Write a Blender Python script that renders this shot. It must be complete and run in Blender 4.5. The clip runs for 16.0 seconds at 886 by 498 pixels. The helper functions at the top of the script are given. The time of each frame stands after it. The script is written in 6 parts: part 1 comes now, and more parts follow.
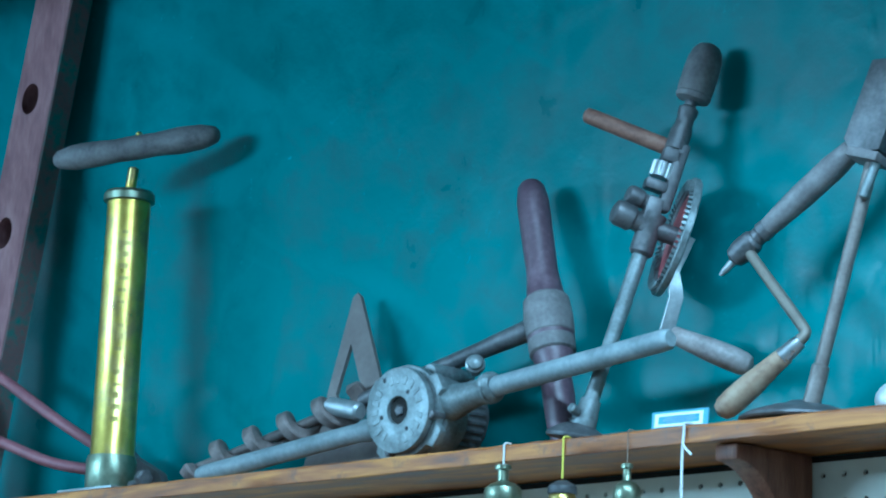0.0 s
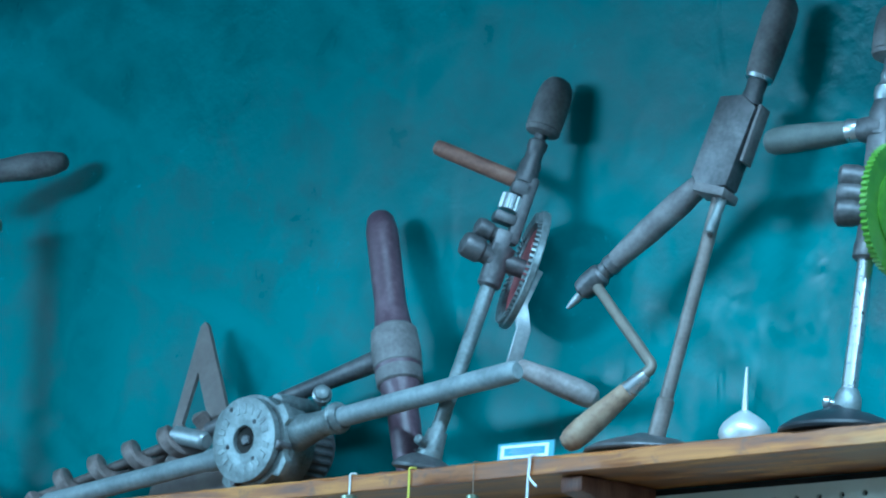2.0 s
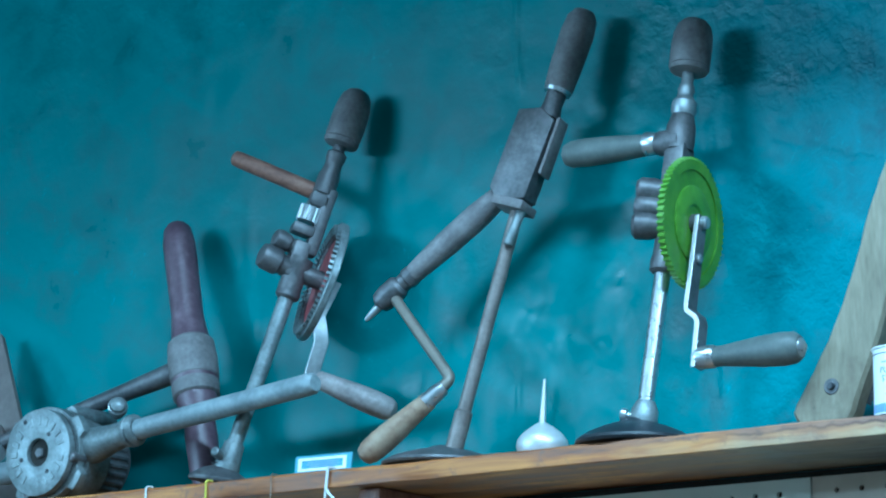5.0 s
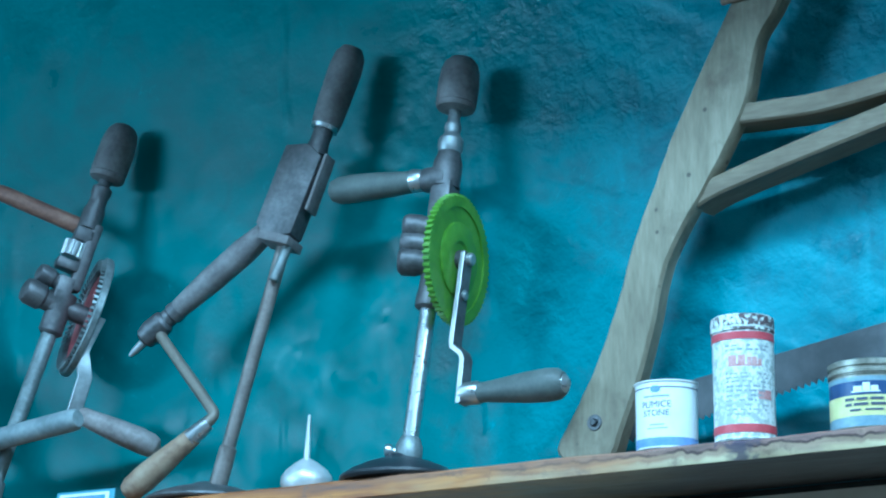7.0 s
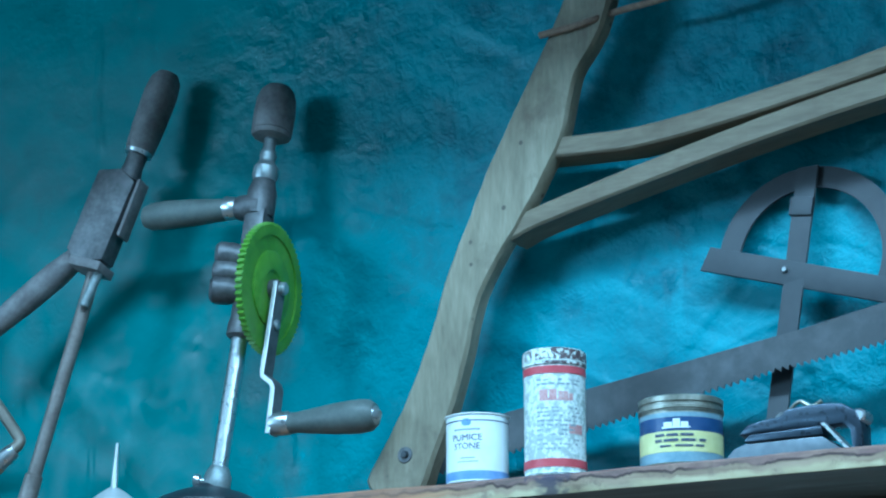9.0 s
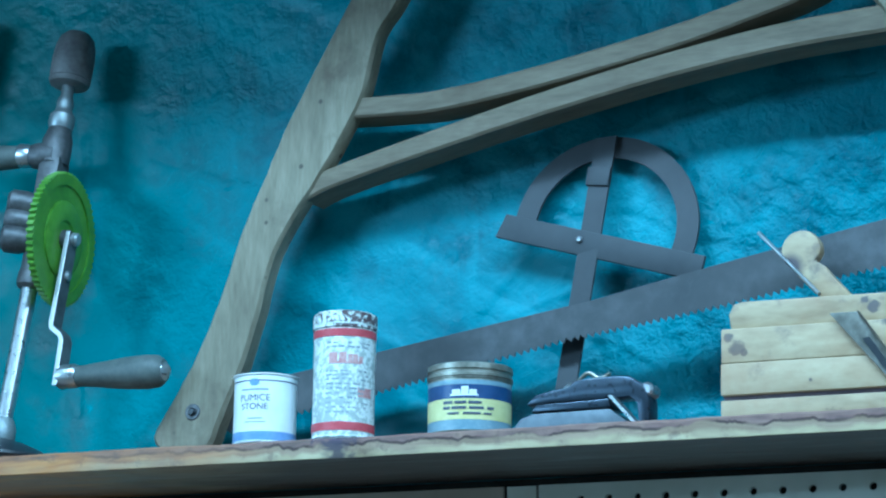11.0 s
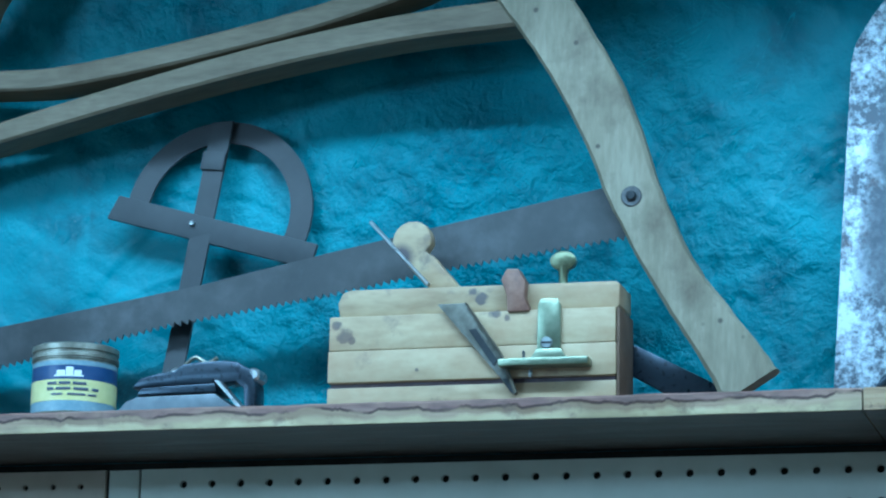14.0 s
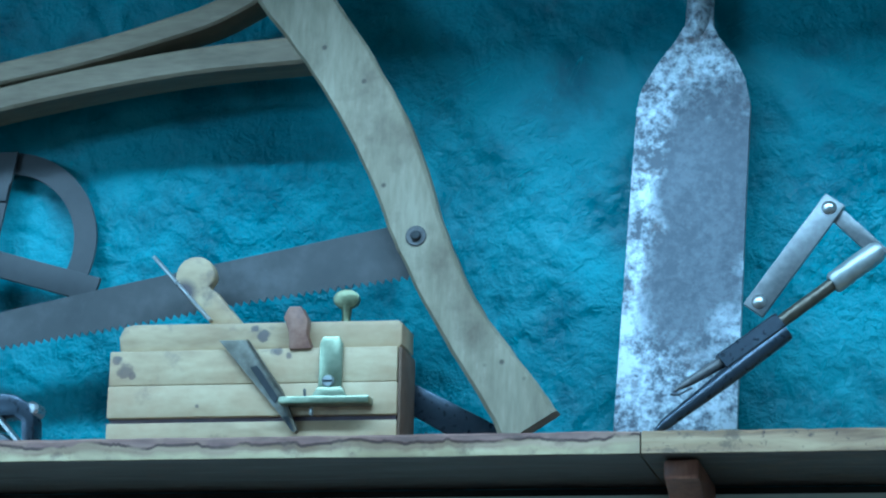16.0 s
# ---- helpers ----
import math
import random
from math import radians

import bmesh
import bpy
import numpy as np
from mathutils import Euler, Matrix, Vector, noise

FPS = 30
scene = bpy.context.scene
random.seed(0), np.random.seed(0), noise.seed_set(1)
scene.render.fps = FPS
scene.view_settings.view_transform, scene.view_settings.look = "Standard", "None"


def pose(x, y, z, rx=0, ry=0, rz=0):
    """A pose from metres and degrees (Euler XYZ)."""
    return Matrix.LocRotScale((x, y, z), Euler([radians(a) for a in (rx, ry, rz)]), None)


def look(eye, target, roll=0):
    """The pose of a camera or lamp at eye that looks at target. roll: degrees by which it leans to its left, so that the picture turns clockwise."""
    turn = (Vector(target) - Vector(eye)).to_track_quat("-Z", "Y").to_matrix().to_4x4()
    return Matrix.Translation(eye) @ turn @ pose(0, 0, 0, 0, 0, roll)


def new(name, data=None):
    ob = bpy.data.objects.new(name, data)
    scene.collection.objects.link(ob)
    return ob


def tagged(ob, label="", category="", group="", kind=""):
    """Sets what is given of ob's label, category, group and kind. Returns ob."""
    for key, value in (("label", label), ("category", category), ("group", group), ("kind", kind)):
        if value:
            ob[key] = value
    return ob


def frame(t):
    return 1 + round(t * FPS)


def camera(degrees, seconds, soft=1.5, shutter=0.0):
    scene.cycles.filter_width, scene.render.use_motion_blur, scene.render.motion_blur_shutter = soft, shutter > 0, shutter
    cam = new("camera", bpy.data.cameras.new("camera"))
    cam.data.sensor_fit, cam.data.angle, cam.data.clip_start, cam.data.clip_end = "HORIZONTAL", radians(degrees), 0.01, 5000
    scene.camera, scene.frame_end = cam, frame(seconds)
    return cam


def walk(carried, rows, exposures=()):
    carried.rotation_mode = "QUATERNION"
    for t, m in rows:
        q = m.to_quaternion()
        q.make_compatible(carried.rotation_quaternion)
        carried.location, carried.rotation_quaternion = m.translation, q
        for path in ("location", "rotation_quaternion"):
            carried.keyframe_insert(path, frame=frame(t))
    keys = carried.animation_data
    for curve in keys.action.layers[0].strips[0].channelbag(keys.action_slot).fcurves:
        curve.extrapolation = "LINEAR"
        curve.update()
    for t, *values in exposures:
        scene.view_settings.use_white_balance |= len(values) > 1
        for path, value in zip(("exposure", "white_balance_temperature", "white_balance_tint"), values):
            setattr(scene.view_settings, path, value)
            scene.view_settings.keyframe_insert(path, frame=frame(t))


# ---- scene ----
cam = camera(17.940, 16.0, soft=2.2)
walk(cam, [
    (0.0, pose(0.6704, -2.2684, 1.6105, 101.735, -1.010, 43.266)),
    (0.5, pose(0.6699, -2.2631, 1.6064, 101.995, -1.132, 42.583)),
    (1.0, pose(0.6705, -2.2691, 1.6019, 102.092, -1.071, 41.438)),
    (1.5, pose(0.6708, -2.2677, 1.6077, 102.212, -1.009, 40.793)),
    (2.0, pose(0.6724, -2.2696, 1.6057, 102.504, -1.115, 40.098)),
    (2.5, pose(0.6715, -2.2631, 1.6072, 102.717, -0.960, 39.498)),
    (3.0, pose(0.6725, -2.2673, 1.6128, 102.794, -0.751, 39.004)),
    (5.5, pose(0.6640, -2.2629, 1.6014, 103.064, -0.265, 34.948)),
    (6.0, pose(0.6648, -2.2593, 1.5952, 103.460, -0.100, 33.882)),
    (6.5, pose(0.6660, -2.2620, 1.5935, 103.676, -0.041, 32.794)),
    (7.0, pose(0.6652, -2.2581, 1.5943, 103.841, 0.238, 31.313)),
    (7.5, pose(0.6642, -2.2531, 1.5971, 103.834, -0.016, 29.982)),
    (8.0, pose(0.6617, -2.2501, 1.6003, 104.068, -0.160, 28.808)),
    (8.5, pose(0.6618, -2.2477, 1.5975, 104.412, 0.111, 28.135)),
    (11.0, pose(0.6732, -2.2273, 1.6220, 103.193, -0.904, 23.318)),
    (11.5, pose(0.6778, -2.2267, 1.6247, 103.093, -0.756, 21.884)),
    (12.0, pose(0.6756, -2.2311, 1.6200, 103.211, -0.613, 20.262)),
    (12.5, pose(0.6823, -2.2246, 1.6204, 103.379, -0.519, 19.071)),
    (13.0, pose(0.6843, -2.2188, 1.6183, 103.627, -0.820, 17.926)),
    (13.5, pose(0.6814, -2.2155, 1.6137, 103.777, -1.073, 16.694)),
    (14.0, pose(0.6792, -2.2121, 1.6092, 103.420, -1.118, 15.403)),
    (14.5, pose(0.6805, -2.2098, 1.6069, 103.622, -1.329, 13.891)),
    (15.0, pose(0.6833, -2.2072, 1.6094, 103.764, -1.153, 12.535)),
    (15.5, pose(0.6883, -2.2060, 1.6097, 104.032, -1.130, 11.764)),
    (16.0, pose(0.6930, -2.2050, 1.6125, 104.234, -1.247, 11.230)),
], exposures=[(0.0, 0.51, 4400, -8), (3.0, 0.45, 4400, -8), (6.4, 0.40, 4400, -8), (8.0, 0.14, 4400, -8), (11.0, 0.08, 4400, -7), (16.0, -0.13, 4430, -7)])

# ---- world and light ----
world = bpy.data.worlds.new("world")
scene.world = world
world.use_nodes = True
wt = world.node_tree
sky = wt.nodes.new("ShaderNodeTexSky")
sky.sky_type, sky.sun_disc = "NISHITA", False
sky.sun_elevation, sky.sun_rotation = radians(35), radians(200)
wt.links.new(sky.outputs[0], wt.nodes["Background"].inputs[0])
wt.nodes["Background"].inputs[1].default_value = 0.08
scene.view_settings.exposure = 0.0


def area_lamp(name, eye, target, sx, sy, power, colour):
    data = bpy.data.lights.new(name, "AREA")
    data.shape, data.size, data.size_y, data.energy, data.color = "RECTANGLE", sx, sy, power, colour
    ob = new(name, data)
    ob.matrix_world = look(eye, target)
    return ob


# a long ceiling strip above the aisle
area_lamp("ceiling_strip_light", (0.34, -1.0, 3.0), (0.34, -0.94, 0.0), 2.4, 0.16, 61, (0.80, 0.95, 1.0))
# a row of tubes far behind the viewer, and a narrow window in the west wall
area_lamp("tube_light", (-2.75, -3.85, 2.72), (-1.5, 0.0, 2.25), 2.1, 0.42, 92, (0.76, 0.93, 1.0))
area_lamp("window_light", (-4.19, -2.0, 2.3), (-2.0, -0.2, 2.2), 0.4, 1.2, 5, (0.74, 0.93, 1.0))


# ---- materials ----
def material(name):
    m = bpy.data.materials.new(name)
    m.use_nodes = True
    return m, m.node_tree, m.node_tree.nodes["Principled BSDF"]


def surface(name, colours, scale=20.0, rough=0.6, metal=0.0, bump=0.15, stretch=(1, 1, 1), rough_var=0.12, detail_scale=6.0, spec=0.4, per_piece=0.0):
    """Noise-mixed colours at two scales, with relief."""
    m, nt, bsdf = material(name)
    n, l = nt.nodes, nt.links
    tc = n.new("ShaderNodeTexCoord")
    mp = n.new("ShaderNodeMapping")
    mp.inputs["Scale"].default_value = stretch
    l.new(tc.outputs["Object"], mp.inputs[0])
    a = n.new("ShaderNodeTexNoise")
    a.inputs["Scale"].default_value, a.inputs["Detail"].default_value, a.inputs["Roughness"].default_value = scale, 6, 0.6
    b = n.new("ShaderNodeTexNoise")
    b.inputs["Scale"].default_value, b.inputs["Detail"].default_value = scale * detail_scale, 8
    for k in (a, b):
        l.new(mp.outputs[0], k.inputs["Vector"])
    mix = n.new("ShaderNodeMath")
    mix.operation = "MULTIPLY_ADD"
    l.new(b.outputs["Fac"], mix.inputs[0])
    mix.inputs[1].default_value = 0.55
    l.new(a.outputs["Fac"], mix.inputs[2])
    ramp = n.new("ShaderNodeValToRGB")
    el = ramp.color_ramp.elements
    lo, hi = 0.52, 1.02
    for i, c in enumerate(colours):
        p = lo + (hi - lo) * i / max(1, len(colours) - 1)
        e = el[i] if i < 2 else el.new(p)
        e.position, e.color = p, (*c, 1)
    l.new(mix.outputs[0], ramp.inputs[0])
    colour = ramp.outputs[0]
    if per_piece:
        info = n.new("ShaderNodeObjectInfo")
        hsv = n.new("ShaderNodeHueSaturation")
        mr = n.new("ShaderNodeMapRange")
        mr.inputs["To Min"].default_value, mr.inputs["To Max"].default_value = 1 - per_piece, 1 + per_piece
        l.new(info.outputs["Random"], mr.inputs[0])
        l.new(mr.outputs[0], hsv.inputs["Value"])
        l.new(colour, hsv.inputs["Color"])
        colour = hsv.outputs[0]
    l.new(colour, bsdf.inputs["Base Color"])
    rr = n.new("ShaderNodeMapRange")
    rr.inputs["To Min"].default_value, rr.inputs["To Max"].default_value = max(0.02, rough - rough_var), min(1, rough + rough_var)
    l.new(b.outputs["Fac"], rr.inputs[0])
    l.new(rr.outputs[0], bsdf.inputs["Roughness"])
    bsdf.inputs["Metallic"].default_value = metal
    bsdf.inputs["Specular IOR Level"].default_value = spec
    if bump:
        bp = n.new("ShaderNodeBump")
        bp.inputs["Strength"].default_value, bp.inputs["Distance"].default_value = bump, 0.002
        l.new(mix.outputs[0], bp.inputs["Height"])
        l.new(bp.outputs[0], bsdf.inputs["Normal"])
    return m


def plaster():
    """Teal oil paint on trowelled plaster, smoother and greener to the west, rough and bluer to the east."""
    m, nt, bsdf = material("teal_plaster")
    n, l = nt.nodes, nt.links
    tc = n.new("ShaderNodeTexCoord")

    def noise_tex(scale, detail=6, rough=0.6, dist=0.0, vec=None):
        k = n.new("ShaderNodeTexNoise")
        k.inputs["Scale"].default_value, k.inputs["Detail"].default_value = scale, detail
        k.inputs["Roughness"].default_value, k.inputs["Distortion"].default_value = rough, dist
        l.new(vec or tc.outputs["Object"], k.inputs["Vector"])
        return k

    def mixed(fac, a, b, kind="MIX"):
        k = n.new("ShaderNodeMix")
        k.data_type, k.blend_type = "RGBA", kind
        for sock, val in ((k.inputs[0], fac), (k.inputs[6], a), (k.inputs[7], b)):
            if hasattr(val, "links"):
                l.new(val, sock)
            else:
                sock.default_value = val
        return k.outputs[2]

    def ranged(sock, a, b, c=0.0, d=1.0):
        k = n.new("ShaderNodeMapRange")
        for i, v in enumerate((a, b, c, d)):
            k.inputs[i + 1].default_value = v
        l.new(sock, k.inputs[0])
        return k.outputs[0]

    def maths(op, a, b):
        k = n.new("ShaderNodeMath")
        k.operation = op
        for sock, val in zip(k.inputs, (a, b)):
            if hasattr(val, "links"):
                l.new(val, sock)
            else:
                sock.default_value = val
        return k.outputs[0]

    sep = n.new("ShaderNodeSeparateXYZ")
    l.new(tc.outputs["Object"], sep.inputs[0])
    east = ranged(sep.outputs[0], -0.76, -0.38)
    big = noise_tex(3.2, 4, 0.55, 0.4).outputs["Fac"]
    mid = noise_tex(16, 6, 0.6, 0.35).outputs["Fac"]
    fine = noise_tex(120, 8, 0.6).outputs["Fac"]
    base = mixed(east, (0.010, 0.126, 0.133, 1), (0.042, 0.172, 0.222, 1))
    light = mixed(east, (0.013, 0.160, 0.171, 1), (0.082, 0.285, 0.352, 1))
    dark = mixed(east, (0.009, 0.112, 0.119, 1), (0.025, 0.115, 0.156, 1))
    col = mixed(ranged(big, 0.35, 0.7), base, light)
    col = mixed(ranged(mid, 0.56, 0.36), col, dark)
    turn = n.new("ShaderNodeMapping")
    turn.inputs["Rotation"].default_value = (0, radians(-32), 0)
    l.new(tc.outputs["Object"], turn.inputs[0])
    wipe = n.new("ShaderNodeMapping")
    wipe.inputs["Scale"].default_value = (4, 4, 17)
    l.new(turn.outputs[0], wipe.inputs[0])
    streak = noise_tex(1.0, 2, 0.5, 0.5, wipe.outputs[0]).outputs["Fac"]
    col = mixed(ranged(streak, 0.52, 0.68, 0, 0.75), col, light)
    runs = n.new("ShaderNodeMapping")
    runs.inputs["Rotation"].default_value, runs.inputs["Scale"].default_value = (0, radians(6), 0), (34, 1, 3.5)
    l.new(tc.outputs["Object"], runs.inputs[0])
    drip = noise_tex(1.0, 4, 0.55, 0.3, runs.outputs[0]).outputs["Fac"]
    col = mixed(ranged(drip, 0.62, 0.74, 0, 0.4), col, light)
    # pale worn flecks
    fleck = maths("MULTIPLY", ranged(noise_tex(45, 6, 0.7, 1.5).outputs["Fac"], 0.63, 0.72), ranged(big, 0.45, 0.6, 0, 0.5))
    col = mixed(fleck, col, (0.07, 0.38, 0.44, 1))
    # fine crossing trowel scratches in a paler colour
    scratch = None
    for tilt, wide, shift in ((-38, 150, 0.0), (27, 190, 3.7), (64, 130, 8.1)):
        lean = n.new("ShaderNodeMapping")
        lean.inputs["Rotation"].default_value, lean.inputs["Location"].default_value = (0, radians(tilt), 0), (shift, 0, shift)
        l.new(tc.outputs["Object"], lean.inputs[0])
        thin = n.new("ShaderNodeMapping")
        thin.inputs["Scale"].default_value = (26, 26, wide)
        l.new(lean.outputs[0], thin.inputs[0])
        k = ranged(noise_tex(1.0, 4, 0.6, 2.2, thin.outputs[0]).outputs["Fac"], 0.60, 0.70)
        place = n.new("ShaderNodeMapping")
        place.inputs["Location"].default_value = (shift * 2, 0, shift)
        l.new(tc.outputs["Object"], place.inputs[0])
        k = maths("MULTIPLY", k, ranged(noise_tex(7.0, 3, 0.5, 0.3, place.outputs[0]).outputs["Fac"], 0.50, 0.60))
        scratch = k if scratch is None else maths("MAXIMUM", scratch, k)
    scratch = maths("MULTIPLY", scratch, ranged(sep.outputs[0], -0.85, -0.1, 0.12, 1.0))
    col = mixed(maths("MULTIPLY", scratch, 0.40), col, (0.10, 0.37, 0.43, 1))
    l.new(col, bsdf.inputs["Base Color"])
    l.new(ranged(mid, 0.3, 0.7, 0.25, 0.54), bsdf.inputs["Roughness"])
    bsdf.inputs["Specular IOR Level"].default_value = 0.24
    # relief: trowel sweeps, sand grain and cracks
    crack = n.new("ShaderNodeTexVoronoi")
    crack.feature = "DISTANCE_TO_EDGE"
    crack.inputs["Scale"].default_value = 5.5
    warp = n.new("ShaderNodeMix")
    warp.data_type = "RGBA"
    warp.inputs[0].default_value = 0.12
    l.new(tc.outputs["Object"], warp.inputs[6])
    l.new(noise_tex(6, 6, 0.7).outputs["Color"], warp.inputs[7])
    l.new(warp.outputs[2], crack.inputs["Vector"])
    line = maths("MULTIPLY", ranged(crack.outputs["Distance"], 0.0, 0.02, 1.0, 0.0), maths("MULTIPLY", ranged(noise_tex(2.2, 2).outputs["Fac"], 0.60, 0.66), east))
    lump = noise_tex(13, 3, 0.5, 0.15).outputs["Fac"]
    grit = noise_tex(55, 5, 0.6, 0.2).outputs["Fac"]
    # long curved trowel ridges, broken up by patches
    arc = n.new("ShaderNodeTexWave")
    arc.wave_type, arc.rings_direction = "RINGS", "SPHERICAL"
    arc.inputs["Scale"].default_value, arc.inputs["Distortion"].default_value = 5.0, 7.0
    arc.inputs["Detail"].default_value, arc.inputs["Detail Scale"].default_value = 3.0, 1.1
    centre = n.new("ShaderNodeMapping")
    centre.inputs["Location"].default_value = (0.35, 0.0, -1.95)
    l.new(tc.outputs["Object"], centre.inputs[0])
    l.new(centre.outputs[0], arc.inputs["Vector"])
    patchy = ranged(noise_tex(5.5, 3, 0.5).outputs["Fac"], 0.45, 0.62)
    ridge = maths("MULTIPLY", ranged(arc.outputs["Fac"], 0.72, 1.0), patchy)
    rugged = maths("ADD", maths("MULTIPLY", ranged(noise_tex(4.0, 3, 0.5).outputs["Fac"], 0.38, 0.62), 0.75), 0.25)
    h = maths("ADD", maths("MULTIPLY", lump, 0.55), maths("MULTIPLY", streak, 0.4))
    h = maths("ADD", h, maths("MULTIPLY", maths("MULTIPLY", grit, rugged), 1.5))
    h = maths("ADD", h, maths("MULTIPLY", ridge, 0.20))
    h = maths("ADD", h, maths("MULTIPLY", fine, 0.22))
    h = maths("ADD", h, maths("MULTIPLY", scratch, 0.09))
    h = maths("MULTIPLY", h, maths("ADD", maths("MULTIPLY", ranged(sep.outputs[0], -0.8, 0.0), 0.92), 0.08))
    h = maths("SUBTRACT", h, maths("MULTIPLY", line, 0.35))
    bp = n.new("ShaderNodeBump")
    bp.inputs["Strength"].default_value, bp.inputs["Distance"].default_value = 1.0, 0.008
    l.new(h, bp.inputs["Height"])
    l.new(bp.outputs[0], bsdf.inputs["Normal"])
    return m


TEAL = plaster()


FRONT, THICK = -0.15, 0.0180     # shelf front edge, thickness


def shelf_wood(name, west, east, x0, x1, line):
    """Long-grained board whose oil has worn pale towards the east; a ragged varnish line runs along the worn edge."""
    m, nt, bsdf = material(name)
    n, l = nt.nodes, nt.links
    tc = n.new("ShaderNodeTexCoord")
    sep = n.new("ShaderNodeSeparateXYZ")
    l.new(tc.outputs["Object"], sep.inputs[0])

    def tex(scale, stretch, detail=6):
        mp = n.new("ShaderNodeMapping")
        mp.inputs["Scale"].default_value = stretch
        l.new(tc.outputs["Object"], mp.inputs[0])
        k = n.new("ShaderNodeTexNoise")
        k.inputs["Scale"].default_value, k.inputs["Detail"].default_value, k.inputs["Distortion"].default_value = scale, detail, 0.6
        l.new(mp.outputs[0], k.inputs["Vector"])
        return k.outputs["Fac"]

    def rng(sock, a, b, c=0.0, d=1.0):
        k = n.new("ShaderNodeMapRange")
        for i, v in enumerate((a, b, c, d)):
            k.inputs[i + 1].default_value = v
        l.new(sock, k.inputs[0])
        return k.outputs[0]

    def op(kind, a, b):
        k = n.new("ShaderNodeMath")
        k.operation = kind
        for sock, val in zip(k.inputs, (a, b)):
            if hasattr(val, "links"):
                l.new(val, sock)
            else:
                sock.default_value = val
        return k.outputs[0]

    def ramp(sock, cols):
        k = n.new("ShaderNodeValToRGB")
        el = k.color_ramp.elements
        for i, c in enumerate(cols):
            p = 0.3 + 0.4 * i / (len(cols) - 1)
            e = el[i] if i < 2 else el.new(p)
            e.position, e.color = p, (*c, 1)
        l.new(sock, k.inputs[0])
        return k.outputs[0]

    def mixed(fac, a, b):
        k = n.new("ShaderNodeMix")
        k.data_type = "RGBA"
        l.new(fac, k.inputs[0])
        for sock, val in ((k.inputs[6], a), (k.inputs[7], b)):
            if hasattr(val, "links"):
                l.new(val, sock)
            else:
                sock.default_value = (*val, 1)
        return k.outputs[2]

    grain = tex(10, (0.9, 5, 9))
    patch = tex(7, (1, 1, 1.5), 4)
    worn = rng(op("ADD", sep.outputs[0], op("MULTIPLY", patch, 0.5)), x0 + 0.25, x1 + 0.25)
    col = mixed(worn, ramp(grain, west), ramp(grain, east))
    if line:
        edge = op("ADD", sep.outputs[2], op("MULTIPLY", op("SUBTRACT", tex(38, (1, 1, 0.3), 7), 0.5), 0.015))
        bare = op("MULTIPLY", rng(edge, TOP - 0.0105, TOP - 0.0135), worn)
        col = mixed(bare, col, ramp(tex(22, (1, 1, 2), 5), [(0.24, 0.18, 0.12), (0.38, 0.31, 0.18), (0.46, 0.39, 0.24)]))
        near = op("MULTIPLY", rng(op("ABSOLUTE", op("SUBTRACT", edge, TOP - 0.0062), 0), 0.0004, 0.0019, 1, 0), worn)
        col = mixed(op("MULTIPLY", rng(edge, TOP - 0.0066, TOP - 0.0056), op("MULTIPLY", worn, 0.75)), col, ramp(tex(30, (1, 1, 2), 5), [(0.060, 0.030, 0.036), (0.16, 0.085, 0.086), (0.27, 0.17, 0.135)]))
        col = mixed(op("MULTIPLY", near, rng(tex(20, (1, 1, 1), 3), 0.34, 0.46)), col, (0.038, 0.016, 0.012))
        spill = op("ADD", op("ABSOLUTE", op("ADD", sep.outputs[0], 0.325), 0), op("MULTIPLY", tex(60, (1, 1, 1), 5), 0.09))
        low = op("MULTIPLY", rng(op("SUBTRACT", TOP, sep.outputs[2]), 0.012, 0.026), 0.016)
        col = mixed(op("MULTIPLY", rng(op("ADD", spill, low), 0.066, 0.052), 0.8), col, (0.035, 0.030, 0.065))
    # the underside, mixed to a darker colour that carries its shade
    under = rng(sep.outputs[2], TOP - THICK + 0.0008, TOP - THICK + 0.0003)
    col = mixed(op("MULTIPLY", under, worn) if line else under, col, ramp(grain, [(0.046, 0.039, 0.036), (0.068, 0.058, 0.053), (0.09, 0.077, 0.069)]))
    l.new(col, bsdf.inputs["Base Color"])
    l.new(rng(grain, 0.3, 0.7, 0.42, 0.7), bsdf.inputs["Roughness"])
    bp = n.new("ShaderNodeBump")
    bp.inputs["Strength"].default_value, bp.inputs["Distance"].default_value = 0.5, 0.0015
    l.new(op("ADD", grain, op("MULTIPLY", tex(60, (1, 2, 3)), 0.4)), bp.inputs["Height"])
    l.new(bp.outputs[0], bsdf.inputs["Normal"])
    return m


OILED = [(0.11, 0.036, 0.012), (0.30, 0.115, 0.030), (0.53, 0.25, 0.062)]
WORN = [(0.16, 0.105, 0.060), (0.27, 0.195, 0.125), (0.38, 0.29, 0.19)]
TOP = 2.0
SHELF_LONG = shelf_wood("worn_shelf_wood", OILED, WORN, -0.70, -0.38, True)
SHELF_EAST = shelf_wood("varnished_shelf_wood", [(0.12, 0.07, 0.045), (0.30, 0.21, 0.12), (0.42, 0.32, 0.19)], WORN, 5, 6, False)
BRACKET_WOOD = surface("bracket_wood", [(0.065, 0.022, 0.013), (0.15, 0.058, 0.032), (0.22, 0.105, 0.058)], 12, 0.5, stretch=(6, 6, 1), bump=0.2)
# cool grey is partly dust, partly haze put into the colour
GREY_WOOD = surface("dusty_hazed_wood", [(0.085, 0.080, 0.082), (0.145, 0.138, 0.140), (0.205, 0.198, 0.198)], 40, 0.6, bump=0.15)
WORN_HANDLE = surface("worn_pale_handle", [(0.12, 0.105, 0.105), (0.22, 0.20, 0.195), (0.32, 0.30, 0.29)], 35, 0.55, bump=0.12)
